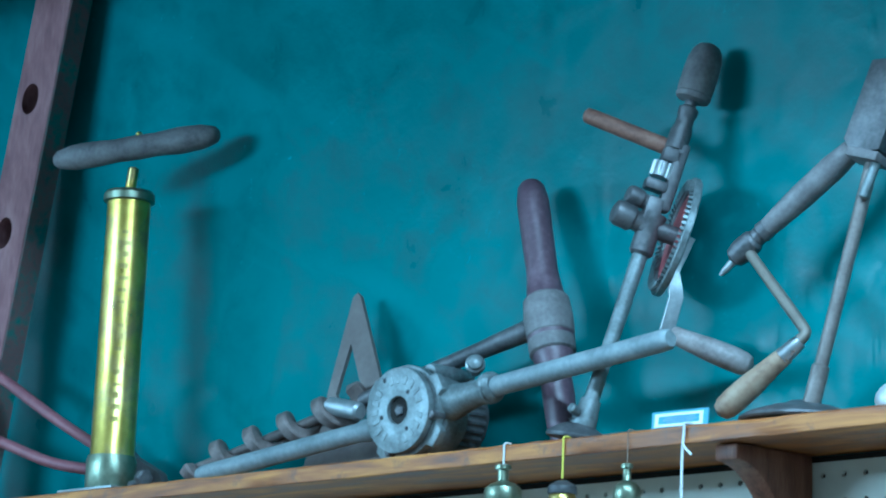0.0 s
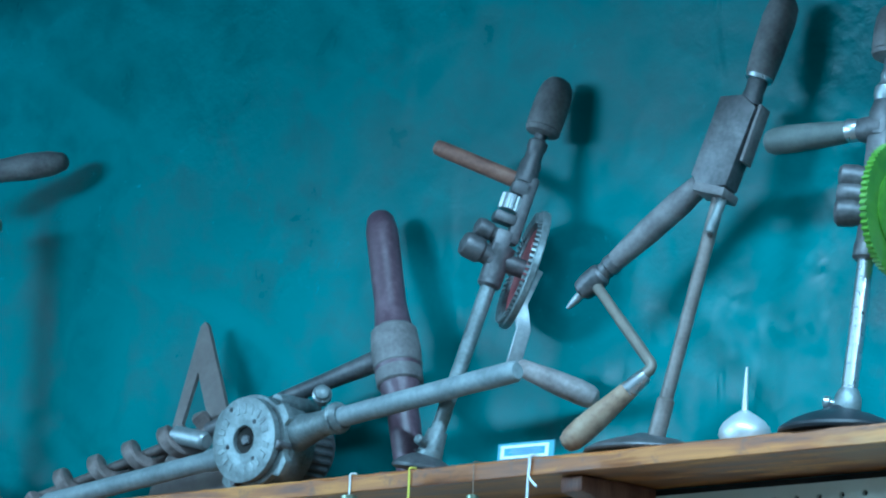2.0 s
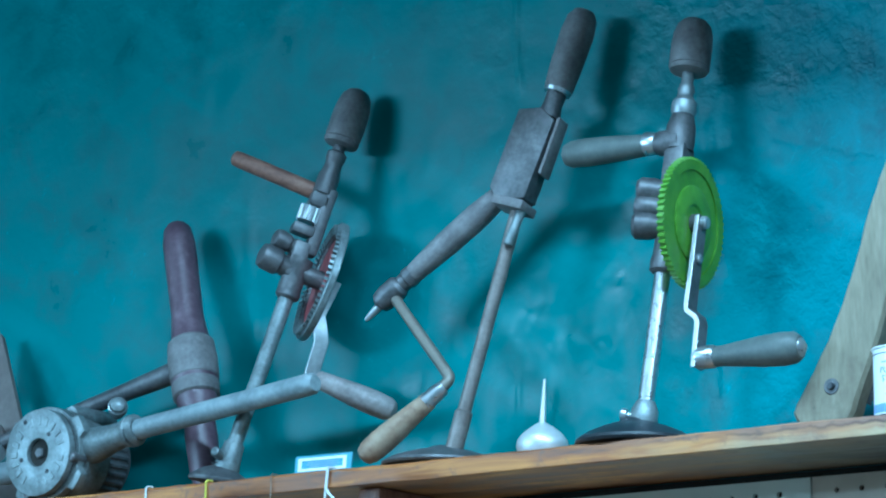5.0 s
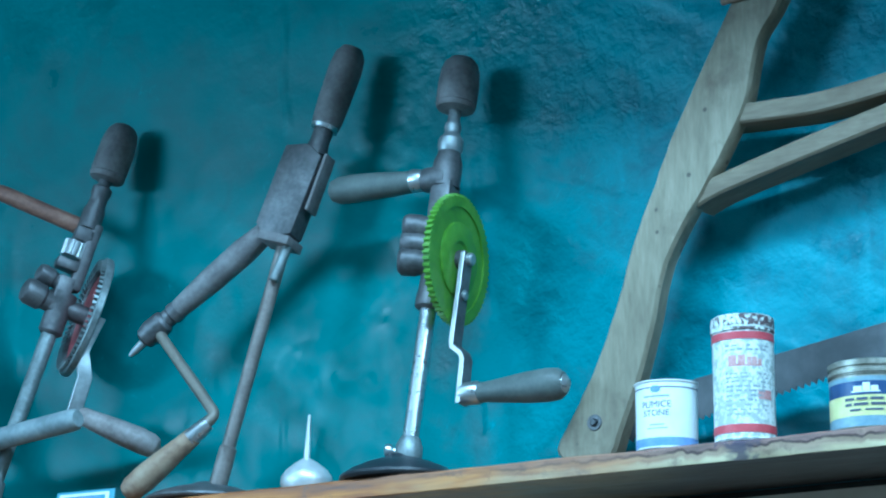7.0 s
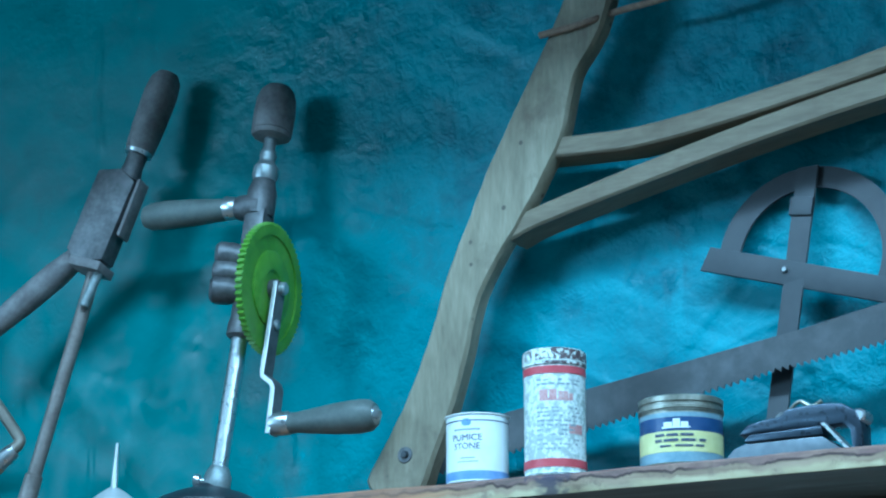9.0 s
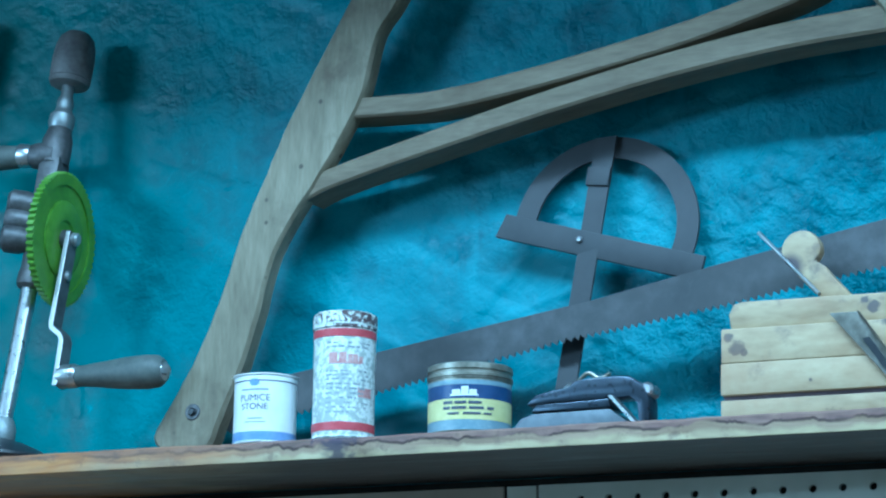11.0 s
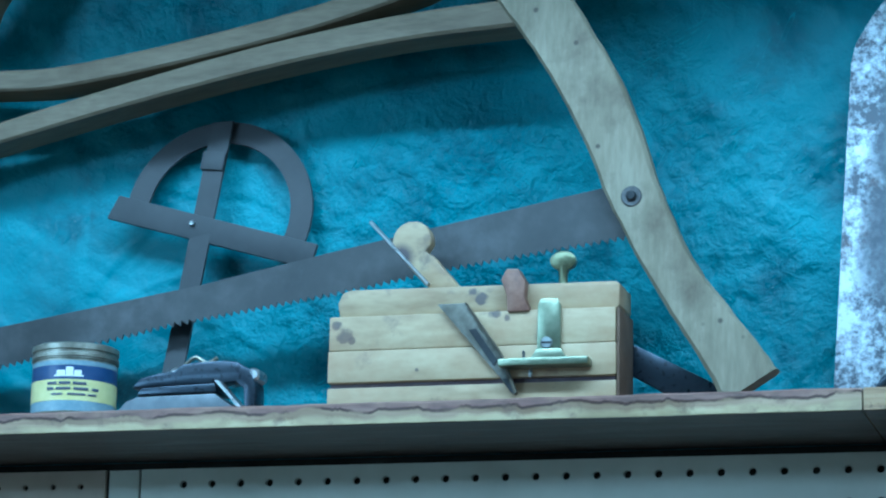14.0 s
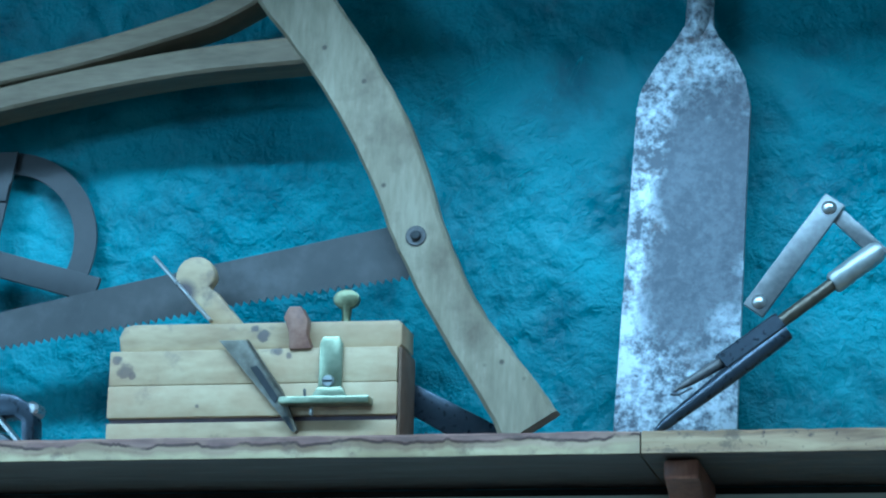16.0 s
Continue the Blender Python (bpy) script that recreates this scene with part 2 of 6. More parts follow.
GREY_GREEN_WOOD = surface("grey_green_handle", [(0.062, 0.075, 0.071), (0.12, 0.135, 0.127)], 45, 0.5, bump=0.12)
TAN_WOOD = surface("tan_handle_wood", [(0.13, 0.085, 0.06), (0.26, 0.18, 0.12), (0.34, 0.26, 0.18)], 30, 0.5, bump=0.15)
ORANGE_WOOD = surface("orange_handle_wood", [(0.10, 0.05, 0.04), (0.19, 0.10, 0.07), (0.25, 0.15, 0.11)], 40, 0.5, bump=0.12)
RED_WOOD = surface("dark_red_wood", [(0.048, 0.027, 0.042), (0.080, 0.048, 0.066), (0.13, 0.088, 0.112)], 25, 0.45, bump=0.15, spec=0.6)
POST_WOOD = surface("old_red_wood", [(0.13, 0.055, 0.06), (0.20, 0.095, 0.10), (0.27, 0.15, 0.15)], 14, 0.7, stretch=(2, 2, 0.6), bump=0.4)
POST_CHIP = surface("chipped_green_paint", [(0.02, 0.11, 0.10), (0.16, 0.09, 0.09), (0.03, 0.16, 0.14)], 18, 0.65, bump=0.3)
SAW_WOOD = surface("saw_frame_wood", [(0.145, 0.126, 0.085), (0.21, 0.188, 0.130), (0.27, 0.245, 0.178)], 9, 0.65, stretch=(5, 5, 1), bump=0.25)
BAR_WOOD = surface("saw_stretcher_wood", [(0.105, 0.085, 0.056), (0.155, 0.128, 0.086), (0.205, 0.172, 0.120)], 9, 0.65, stretch=(1, 5, 6), bump=0.25)
PLANE_WOOD = surface("boxwood", [(0.27, 0.20, 0.115), (0.39, 0.305, 0.185), (0.46, 0.375, 0.24)], 9, 0.55, stretch=(1, 2.5, 3), bump=0.2, per_piece=0.07)
END_WOOD = surface("boxwood_end_grain", [(0.08, 0.048, 0.030), (0.15, 0.095, 0.06)], 60, 0.7, bump=0.25)
# slight cyan in the worn steel and cast iron is painted-in haze
STEEL = surface("worn_steel", [(0.20, 0.22, 0.23), (0.32, 0.345, 0.355), (0.42, 0.45, 0.46)], 22, 0.42, 0.65, bump=0.12)
PIPE = surface("dull_galvanised_pipe", [(0.16, 0.19, 0.20), (0.235, 0.27, 0.285), (0.31, 0.35, 0.365)], 30, 0.6, 0.25, bump=0.15)
BRIGHT = surface("bright_steel", [(0.46, 0.48, 0.50), (0.54, 0.56, 0.58)], 30, 0.3, 0.9, bump=0.015)
DARK_STEEL = surface("dark_steel", [(0.055, 0.056, 0.06), (0.11, 0.11, 0.115), (0.17, 0.17, 0.175)], 35, 0.5, 0.55, bump=0.2)
GREY_IRON = surface("grey_cast_iron", [(0.10, 0.115, 0.12), (0.185, 0.21, 0.215), (0.27, 0.305, 0.31)], 40, 0.45, 0.45, bump=0.25)
BLADE = surface("dull_blade_steel", [(0.040, 0.044, 0.049), (0.055, 0.059, 0.064), (0.085, 0.088, 0.094)], 14, 0.6, 0.2, bump=0.12)
GAUGE = surface("dull_gauge_steel", [(0.037, 0.041, 0.047), (0.056, 0.060, 0.067)], 20, 0.6, 0.2, bump=0.1)
SATIN = surface("satin_silver", [(0.50, 0.51, 0.52), (0.62, 0.63, 0.64)], 40, 0.42, 0.5, bump=0.05)
BLACK = surface("black_enamel", [(0.012, 0.014, 0.018), (0.03, 0.034, 0.04)], 30, 0.4, bump=0.08)
BLUED = surface("blued_steel", [(0.026, 0.034, 0.048), (0.046, 0.058, 0.080)], 30, 0.30, 0.6, bump=0.06)
BRASS = surface("worn_brass", [(0.42, 0.32, 0.06), (0.60, 0.48, 0.11), (0.72, 0.60, 0.20)], 12, 0.32, 0.9, bump=0.05)
DULL_BRASS = surface("dull_green_brass", [(0.09, 0.10, 0.06), (0.19, 0.205, 0.125)], 60, 0.4, 0.8, bump=0.08)
PALE_BRASS = surface("pale_brass", [(0.16, 0.185, 0.125), (0.31, 0.345, 0.25)], 30, 0.36, 0.85, bump=0.05)
GREEN_PAINT = surface("green_gear_paint", [(0.075, 0.17, 0.014), (0.115, 0.24, 0.020), (0.165, 0.30, 0.04)], 25, 0.42, bump=0.1)
RED_PAINT = surface("faded_red_paint", [(0.18, 0.04, 0.045), (0.30, 0.07, 0.08), (0.34, 0.14, 0.14)], 30, 0.5, bump=0.15)
RED_HANDLE = surface("red_handle_paint", [(0.16, 0.060, 0.075), (0.25, 0.105, 0.12)], 30, 0.5, bump=0.1)
WHITE_TIN = surface("white_tin_paint", [(0.66, 0.68, 0.68), (0.80, 0.82, 0.82)], 12, 0.4, bump=0.03)
RED_TIN = surface("red_tin_paint", [(0.34, 0.045, 0.065), (0.48, 0.09, 0.11)], 60, 0.45, bump=0.05)
FADED_RED = surface("faded_red_print", [(0.36, 0.12, 0.13), (0.60, 0.42, 0.40)], 90, 0.5, bump=0.03)
BLUE_TIN = surface("blue_tin_paint", [(0.022, 0.045, 0.13), (0.04, 0.075, 0.19)], 20, 0.35, bump=0.03)
PALE_BLUE = surface("pale_blue_print", [(0.15, 0.24, 0.50), (0.26, 0.37, 0.62)], 40, 0.4, bump=0.02)
CREAM_TIN = surface("cream_tin_paint", [(0.52, 0.50, 0.20), (0.66, 0.63, 0.32)], 30, 0.4, bump=0.03)
TIN = surface("bare_tin", [(0.17, 0.165, 0.135), (0.38, 0.365, 0.31)], 45, 0.4, 0.7, bump=0.06)
INK = surface("dark_print", [(0.05, 0.06, 0.10), (0.10, 0.11, 0.16)], 40, 0.5, bump=0)
GREY_INK = surface("grey_print", [(0.20, 0.24, 0.26), (0.36, 0.40, 0.42)], 60, 0.5, bump=0)
CARD = surface("pale_blue_card", [(0.09, 0.25, 0.35), (0.14, 0.33, 0.44)], 30, 0.5, bump=0.02)
WHITE_CARD = surface("white_card", [(0.70, 0.74, 0.76), (0.80, 0.84, 0.86)], 30, 0.5, bump=0.02)
CHROME = surface("dull_chrome", [(0.30, 0.32, 0.33), (0.42, 0.44, 0.45)], 30, 0.4, 0.7, bump=0.02)
TWINE = surface("white_twine", [(0.55, 0.56, 0.56), (0.75, 0.76, 0.76)], 200, 0.9, bump=0.3)
YELLOW_TWINE = surface("yellow_twine", [(0.55, 0.48, 0.05), (0.70, 0.62, 0.10)], 200, 0.9, bump=0.3)
BROWN_TWINE = surface("brown_twine", [(0.16, 0.11, 0.08), (0.26, 0.19, 0.14)], 200, 0.9, bump=0.3)


def spotted(m, scale, size, share, colour):
    """Adds scattered small dark spots (worm holes, knocks, ink) to a material."""
    nt = m.node_tree
    n, l = nt.nodes, nt.links
    bsdf = n["Principled BSDF"]
    old = bsdf.inputs["Base Color"].links[0].from_socket
    tc = n.new("ShaderNodeTexCoord")
    v = n.new("ShaderNodeTexVoronoi")
    v.inputs["Scale"].default_value = scale
    l.new(tc.outputs["Object"], v.inputs["Vector"])
    sep = n.new("ShaderNodeSeparateColor")
    l.new(v.outputs["Color"], sep.inputs[0])
    a = n.new("ShaderNodeMapRange")
    for i_, val in enumerate((size, size * 0.5, 0, 1)):
        a.inputs[i_ + 1].default_value = val
    l.new(v.outputs["Distance"], a.inputs[0])
    b = n.new("ShaderNodeMath")
    b.operation, b.inputs[1].default_value = "LESS_THAN", share
    l.new(sep.outputs[0], b.inputs[0])
    c = n.new("ShaderNodeMath")
    c.operation = "MULTIPLY"
    l.new(a.outputs[0], c.inputs[0])
    l.new(b.outputs[0], c.inputs[1])
    k = n.new("ShaderNodeMix")
    k.data_type = "RGBA"
    l.new(c.outputs[0], k.inputs[0])
    l.new(old, k.inputs[6])
    k.inputs[7].default_value = (*colour, 1)
    l.new(k.outputs[2], bsdf.inputs["Base Color"])


def stained(m, scale, lo, hi, amount, colour):
    """Adds soft irregular stains and handling dirt to a material."""
    nt = m.node_tree
    n, l = nt.nodes, nt.links
    bsdf = n["Principled BSDF"]
    old = bsdf.inputs["Base Color"].links[0].from_socket
    tc = n.new("ShaderNodeTexCoord")
    v = n.new("ShaderNodeTexNoise")
    v.inputs["Scale"].default_value, v.inputs["Detail"].default_value, v.inputs["Roughness"].default_value = scale, 6, 0.65
    l.new(tc.outputs["Object"], v.inputs["Vector"])
    a = n.new("ShaderNodeMapRange")
    for i_, val in enumerate((lo, hi, 0, amount)):
        a.inputs[i_ + 1].default_value = val
    l.new(v.outputs["Fac"], a.inputs[0])
    k = n.new("ShaderNodeMix")
    k.data_type = "RGBA"
    l.new(a.outputs[0], k.inputs[0])
    l.new(old, k.inputs[6])
    k.inputs[7].default_value = (*colour, 1)
    l.new(k.outputs[2], bsdf.inputs["Base Color"])


def blotted(m, places, colour):
    """Adds single ragged blots, each at (x, z, radius), to a material."""
    nt = m.node_tree
    n, l = nt.nodes, nt.links
    bsdf = n["Principled BSDF"]
    tc = n.new("ShaderNodeTexCoord")
    rag = n.new("ShaderNodeTexNoise")
    rag.inputs["Scale"].default_value, rag.inputs["Detail"].default_value = 90, 5
    l.new(tc.outputs["Object"], rag.inputs["Vector"])
    for x, z, r in places:
        flat = n.new("ShaderNodeVectorMath")
        flat.operation, flat.inputs[1].default_value = "MULTIPLY", (1, 0, 1)
        l.new(tc.outputs["Object"], flat.inputs[0])
        d = n.new("ShaderNodeVectorMath")
        d.operation, d.inputs[1].default_value = "DISTANCE", (x, 0, z)
        l.new(flat.outputs[0], d.inputs[0])
        wob = n.new("ShaderNodeMath")
        wob.operation, wob.inputs[1].default_value = "MULTIPLY_ADD", r * 2.6
        l.new(rag.outputs["Fac"], wob.inputs[0])
        l.new(d.outputs["Value"], wob.inputs[2])
        k = n.new("ShaderNodeMapRange")
        for i_, val in enumerate((r * 2.2, r * 1.8, 0, 0.85)):
            k.inputs[i_ + 1].default_value = val
        l.new(wob.outputs[0], k.inputs[0])
        mix = n.new("ShaderNodeMix")
        mix.data_type = "RGBA"
        l.new(k.outputs[0], mix.inputs[0])
        l.new(bsdf.inputs["Base Color"].links[0].from_socket, mix.inputs[6])
        mix.inputs[7].default_value = (*colour, 1)
        l.new(mix.outputs[2], bsdf.inputs["Base Color"])


blotted(PLANE_WOOD, ((0.012, 2.059, 0.0075), (0.005, 2.068, 0.005), (0.019, 2.055, 0.004), (0.123, 2.089, 0.0065), (0.116, 2.094, 0.004), (0.137, 2.072, 0.006), (0.146, 2.070, 0.004), (0.073, 2.030, 0.003)), (0.075, 0.065, 0.075))
stained(SHELF_EAST, 55, 0.52, 0.60, 0.75, (0.11, 0.08, 0.055))
stained(SHELF_EAST, 140, 0.58, 0.66, 0.8, (0.05, 0.035, 0.03))
stained(SHELF_LONG, 48, 0.56, 0.66, 0.55, (0.11, 0.070, 0.055))
stained(BRASS, 24, 0.48, 0.62, 0.6, (0.27, 0.19, 0.13))
stained(PLANE_WOOD, 26, 0.57, 0.70, 0.75, (0.12, 0.095, 0.085))
stained(PLANE_WOOD, 9, 0.48, 0.64, 0.5, (0.29, 0.175, 0.09))
stained(SAW_WOOD, 11, 0.50, 0.66, 0.8, (0.095, 0.075, 0.05))
stained(BAR_WOOD, 13, 0.54, 0.68, 0.5, (0.085, 0.062, 0.04))
stained(BLADE, 18, 0.54, 0.68, 0.5, (0.11, 0.115, 0.125))
spotted(SAW_WOOD, 58, 0.17, 0.28, (0.075, 0.065, 0.048))
spotted(SAW_WOOD, 9, 0.30, 0.30, (0.10, 0.088, 0.065))
spotted(PLANE_WOOD, 24, 0.34, 0.30, (0.085, 0.070, 0.075))
spotted(PLANE_WOOD, 13, 0.22, 0.22, (0.17, 0.12, 0.075))


def speckled_tin(name, lo, dark):
    """White tin whose print has rubbed through in dark specks."""
    m, nt, bsdf = material(name)
    n, l = nt.nodes, nt.links
    tc = n.new("ShaderNodeTexCoord")
    a = n.new("ShaderNodeTexNoise")
    a.inputs["Scale"].default_value, a.inputs["Detail"].default_value, a.inputs["Roughness"].default_value = 210, 5, 0.65
    b = n.new("ShaderNodeTexNoise")
    b.inputs["Scale"].default_value = 45
    for k in (a, b):
        l.new(tc.outputs["Object"], k.inputs["Vector"])
    s_ = n.new("ShaderNodeMath")
    s_.operation = "MULTIPLY_ADD"
    l.new(b.outputs["Fac"], s_.inputs[0])
    s_.inputs[1].default_value = 0.35
    l.new(a.outputs["Fac"], s_.inputs[2])
    r = n.new("ShaderNodeValToRGB")
    e = r.color_ramp.elements
    e[0].position, e[0].color = lo, (0.72, 0.75, 0.73, 1)
    e[1].position, e[1].color = lo + 0.12, dark
    mid = e.new(lo + 0.045)
    mid.color = (0.55, 0.59, 0.56, 1)
    l.new(s_.outputs[0], r.inputs[0])
    l.new(r.outputs[0], bsdf.inputs["Base Color"])
    bsdf.inputs["Roughness"].default_value = 0.5
    return m


def pitted_blade():
    """Broad steel blade: bright burnished patches broken by pits, dull bluish middle, rust at the edges."""
    m, nt, bsdf = material("pitted_blade_steel")
    n, l = nt.nodes, nt.links
    tc = n.new("ShaderNodeTexCoord")

    def tex(scale, detail=6, rough=0.6):
        k = n.new("ShaderNodeTexNoise")
        k.inputs["Scale"].default_value, k.inputs["Detail"].default_value, k.inputs["Roughness"].default_value = scale, detail, rough
        l.new(tc.outputs["Object"], k.inputs["Vector"])
        return k.outputs["Fac"]

    def rng(sock, a, b, c=0.0, d=1.0):
        k = n.new("ShaderNodeMapRange")
        for i, v in enumerate((a, b, c, d)):
            k.inputs[i + 1].default_value = v
        l.new(sock, k.inputs[0])
        return k.outputs[0]

    def op(kind, a, b):
        k = n.new("ShaderNodeMath")
        k.operation = kind
        for sock, val in zip(k.inputs, (a, b)):
            if hasattr(val, "links"):
                l.new(val, sock)
            else:
                sock.default_value = val
        return k.outputs[0]

    sep = n.new("ShaderNodeSeparateXYZ")
    l.new(tc.outputs["Object"], sep.inputs[0])
    # a dull stain in the middle of the blade, with a ragged outline
    dx = op("DIVIDE", op("SUBTRACT", op("ADD", sep.outputs[0], op("MULTIPLY", op("SUBTRACT", sep.outputs[2], 2.195), -0.12)), 0.462), 0.040)
    dz = op("DIVIDE", op("SUBTRACT", sep.outputs[2], 2.195), 0.115)
    dist = op("ADD", op("POWER", op("ABSOLUTE", dx, 0), 4), op("POWER", op("ABSOLUTE", dz, 0), 4))
    dist = op("ADD", dist, op("MULTIPLY", op("SUBTRACT", tex(30, 7), 0.5), 3.0))
    stain = rng(dist, 0.4, 1.6, 1, 0)
    fleck = rng(op("ADD", op("MULTIPLY", tex(150, 8, 0.72), 0.85), op("MULTIPLY", tex(26, 5), 0.62)), 0.64, 0.84)
    bright = op("MULTIPLY", fleck, op("SUBTRACT", 1.0, op("MULTIPLY", stain, 0.9)))

    def mixed(fac, a, b):
        k = n.new("ShaderNodeMix")
        k.data_type = "RGBA"
        l.new(fac, k.inputs[0])
        for sock, val in ((k.inputs[6], a), (k.inputs[7], b)):
            if hasattr(val, "links"):
                l.new(val, sock)
            else:
                sock.default_value = (*val, 1)
        return k.outputs[2]

    col = mixed(bright, (0.070, 0.082, 0.105), (0.47, 0.53, 0.60))
    rust = op("MULTIPLY", rng(tex(34, 7, 0.7), 0.56, 0.66), op("SUBTRACT", 1.0, stain))
    col = mixed(op("MULTIPLY", rust, 0.8), col, (0.085, 0.068, 0.068))
    l.new(col, bsdf.inputs["Base Color"])
    bsdf.inputs["Metallic"].default_value = 0.35
    l.new(rng(bright, 0, 1, 0.55, 0.4), bsdf.inputs["Roughness"])
    bp = n.new("ShaderNodeBump")
    bp.inputs["Strength"].default_value, bp.inputs["Distance"].default_value = 0.3, 0.001
    l.new(fleck, bp.inputs["Height"])
    l.new(bp.outputs[0], bsdf.inputs["Normal"])
    return m


SPECKLED = speckled_tin("speckled_tin", 0.625, (0.40, 0.44, 0.42, 1))
RUSTY_CAP = speckled_tin("rusty_cap", 0.61, (0.085, 0.055, 0.060, 1))
PALE_IRON = surface("pale_plane_iron", [(0.06, 0.056, 0.045), (0.115, 0.11, 0.092), (0.19, 0.195, 0.18)], 30, 0.42, 0.5, bump=0.1)
BROWN_IRON = surface("browned_iron", [(0.05, 0.042, 0.032), (0.11, 0.095, 0.07)], 40, 0.5, 0.4, bump=0.1)
GREY_BLUE = surface("greyed_blue_print", [(0.16, 0.24, 0.30), (0.27, 0.35, 0.40)], 60, 0.45, bump=0.03)
PITTED = pitted_blade()
PEG = surface("pegboard_paint", [(0.52, 0.53, 0.46), (0.64, 0.65, 0.58)], 6, 0.6, bump=0.08)
BEIGE_PEG = surface("beige_board", [(0.40, 0.33, 0.26), (0.50, 0.43, 0.35)], 8, 0.65, bump=0.1)
# near-black that puts the shade of holes and gaps into colour
HOLE_SHADE = surface("hole_shade_black", [(0.012, 0.011, 0.010), (0.03, 0.028, 0.025)], 30, 0.9, bump=0)
GREY_WALL = surface("room_plaster", [(0.62, 0.62, 0.61), (0.72, 0.72, 0.71)], 3, 0.8, bump=0.1)
FLOOR = surface("floor_boards", [(0.16, 0.11, 0.07), (0.25, 0.18, 0.12)], 4, 0.6, stretch=(1, 8, 1))


# ---- mesh helpers ----
def finish(name, bm, mat, parent=None, label="", smooth=None):
    bmesh.ops.recalc_face_normals(bm, faces=bm.faces)
    me = bpy.data.meshes.new(name)
    bm.to_mesh(me)
    bm.free()
    if mat:
        me.materials.append(mat)
    if smooth is not None:
        me.shade_smooth()
        me.set_sharp_from_angle(angle=radians(smooth))
    ob = new(name, me)
    if parent is not None:
        ob.parent = parent
        ob.matrix_parent_inverse = Matrix.Translation(-parent.location)
    return tagged(ob, label)


def part(name, bm, material_, parent, label="", smooth=35):
    return finish(name, bm, material_, parent, label, smooth)


def thing(name, label, category, base, group="", kind=""):
    """An Empty at the base of a thing, that parents its parts."""
    ob = new(name)
    ob.location = base
    return tagged(ob, label, category, group, kind)


def box(lo, hi, bevel=0.0, seg=2, bm=None):
    out = bm or bmesh.new()
    m = Matrix.Translation([(a + b) / 2 for a, b in zip(lo, hi)]) @ Matrix.Diagonal([b - a for a, b in zip(lo, hi)] + [1])
    made = bmesh.ops.create_cube(out, size=1, matrix=m)
    if bevel:
        edges = {e for v in made["verts"] for e in v.link_edges}
        bmesh.ops.bevel(out, geom=list(edges), offset=bevel, segments=seg, affect="EDGES", profile=0.5)
    return out


def frame_of(axis, hint=(0, 0, 1)):
    a = Vector(axis).normalized()
    h = Vector(hint)
    if abs(a.dot(h.normalized())) > 0.95:
        h = Vector((1, 0, 0))
    u = h.cross(a).normalized()
    return u, a.cross(u), a


def lathe(p0, p1, profile, sides=28, bm=None, flat=1.0, hint=(0, 0, 1)):
    """Turned form between two points: profile rows are (share of the way, radius). flat squeezes it along the hint."""
    out = bm or bmesh.new()
    p0, p1 = Vector(p0), Vector(p1)
    u, w, a = frame_of(p1 - p0, hint)
    rings = []
    for s, r in profile:
        c = p0.lerp(p1, s) if 0 <= s <= 1 else p0 + (p1 - p0) * s
        if r < 1e-6:
            rings.append([out.verts.new(c)])
            continue
        rings.append([out.verts.new(c + (u * math.cos(k * math.tau / sides) + w * flat * math.sin(k * math.tau / sides)) * r) for k in range(sides)])
    for a_, b_ in zip(rings, rings[1:]):
        for k in range(sides):
            j = (k + 1) % sides
            if len(a_) == 1 and len(b_) == 1:
                continue
            if len(a_) == 1:
                out.faces.new((a_[0], b_[k], b_[j]))
            elif len(b_) == 1:
                out.faces.new((a_[k], a_[j], b_[0]))
            else:
                out.faces.new((a_[k], a_[j], b_[j], b_[k]))
    for ring in (rings[0], rings[-1]):
        if len(ring) > 1:
            out.faces.new(ring)
    return out


def rod(p0, p1, r, r2=None, sides=20, bm=None, bevel=0.0):
    r2 = r if r2 is None else r2
    length = (Vector(p1) - Vector(p0)).length
    e = min(0.4, (bevel or 0.0015) / max(length, 1e-5))
    b = min(r, r2) * 0.0 + (bevel or 0.0015)
    return lathe(p0, p1, [(0, max(r - b, r * 0.4)), (e, r), (1 - e, r2), (1, max(r2 - b, r2 * 0.4))], sides, bm)


def smooth_line(points, steps=8):
    """Catmull-Rom line through points."""
    pts = [Vector(p) for p in points]
    pts = [pts[0] * 2 - pts[1]] + pts + [pts[-1] * 2 - pts[-2]]
    out = []
    for i in range(1, len(pts) - 2):
        a, b, c, d = pts[i - 1:i + 3]
        for k in range(steps):
            t = k / steps
            out.append(0.5 * ((2 * b) + (c - a) * t + (2 * a - 5 * b + 4 * c - d) * t * t + (3 * b - a - 3 * c + d) * t ** 3))
    return out + [pts[-2]]


def sweep(line, section, hint=(0, 1, 0), bm=None, scales=None):
    """A closed 2D section carried along a line; section x goes across, section y along the hint."""
    out = bm or bmesh.new()
    pts = [Vector(p) for p in line]
    rings = []
    for i, p in enumerate(pts):
        d = (pts[min(i + 1, len(pts) - 1)] - pts[max(i - 1, 0)]).normalized()
        h = Vector(hint)
        u = d.cross(h).normalized()
        w = u.cross(d)
        sc = scales[i] if scales else (1, 1)
        sc = sc if isinstance(sc, tuple) else (sc, sc)
        rings.append([out.verts.new(p + u * x * sc[0] + w * y * sc[1]) for x, y in section])
    n_ = len(section)
    for a_, b_ in zip(rings, rings[1:]):
        for k in range(n_):
            out.faces.new((a_[k], a_[(k + 1) % n_], b_[(k + 1) % n_], b_[k]))
    out.faces.new(rings[0])
    out.faces.new(rings[-1])
    return out


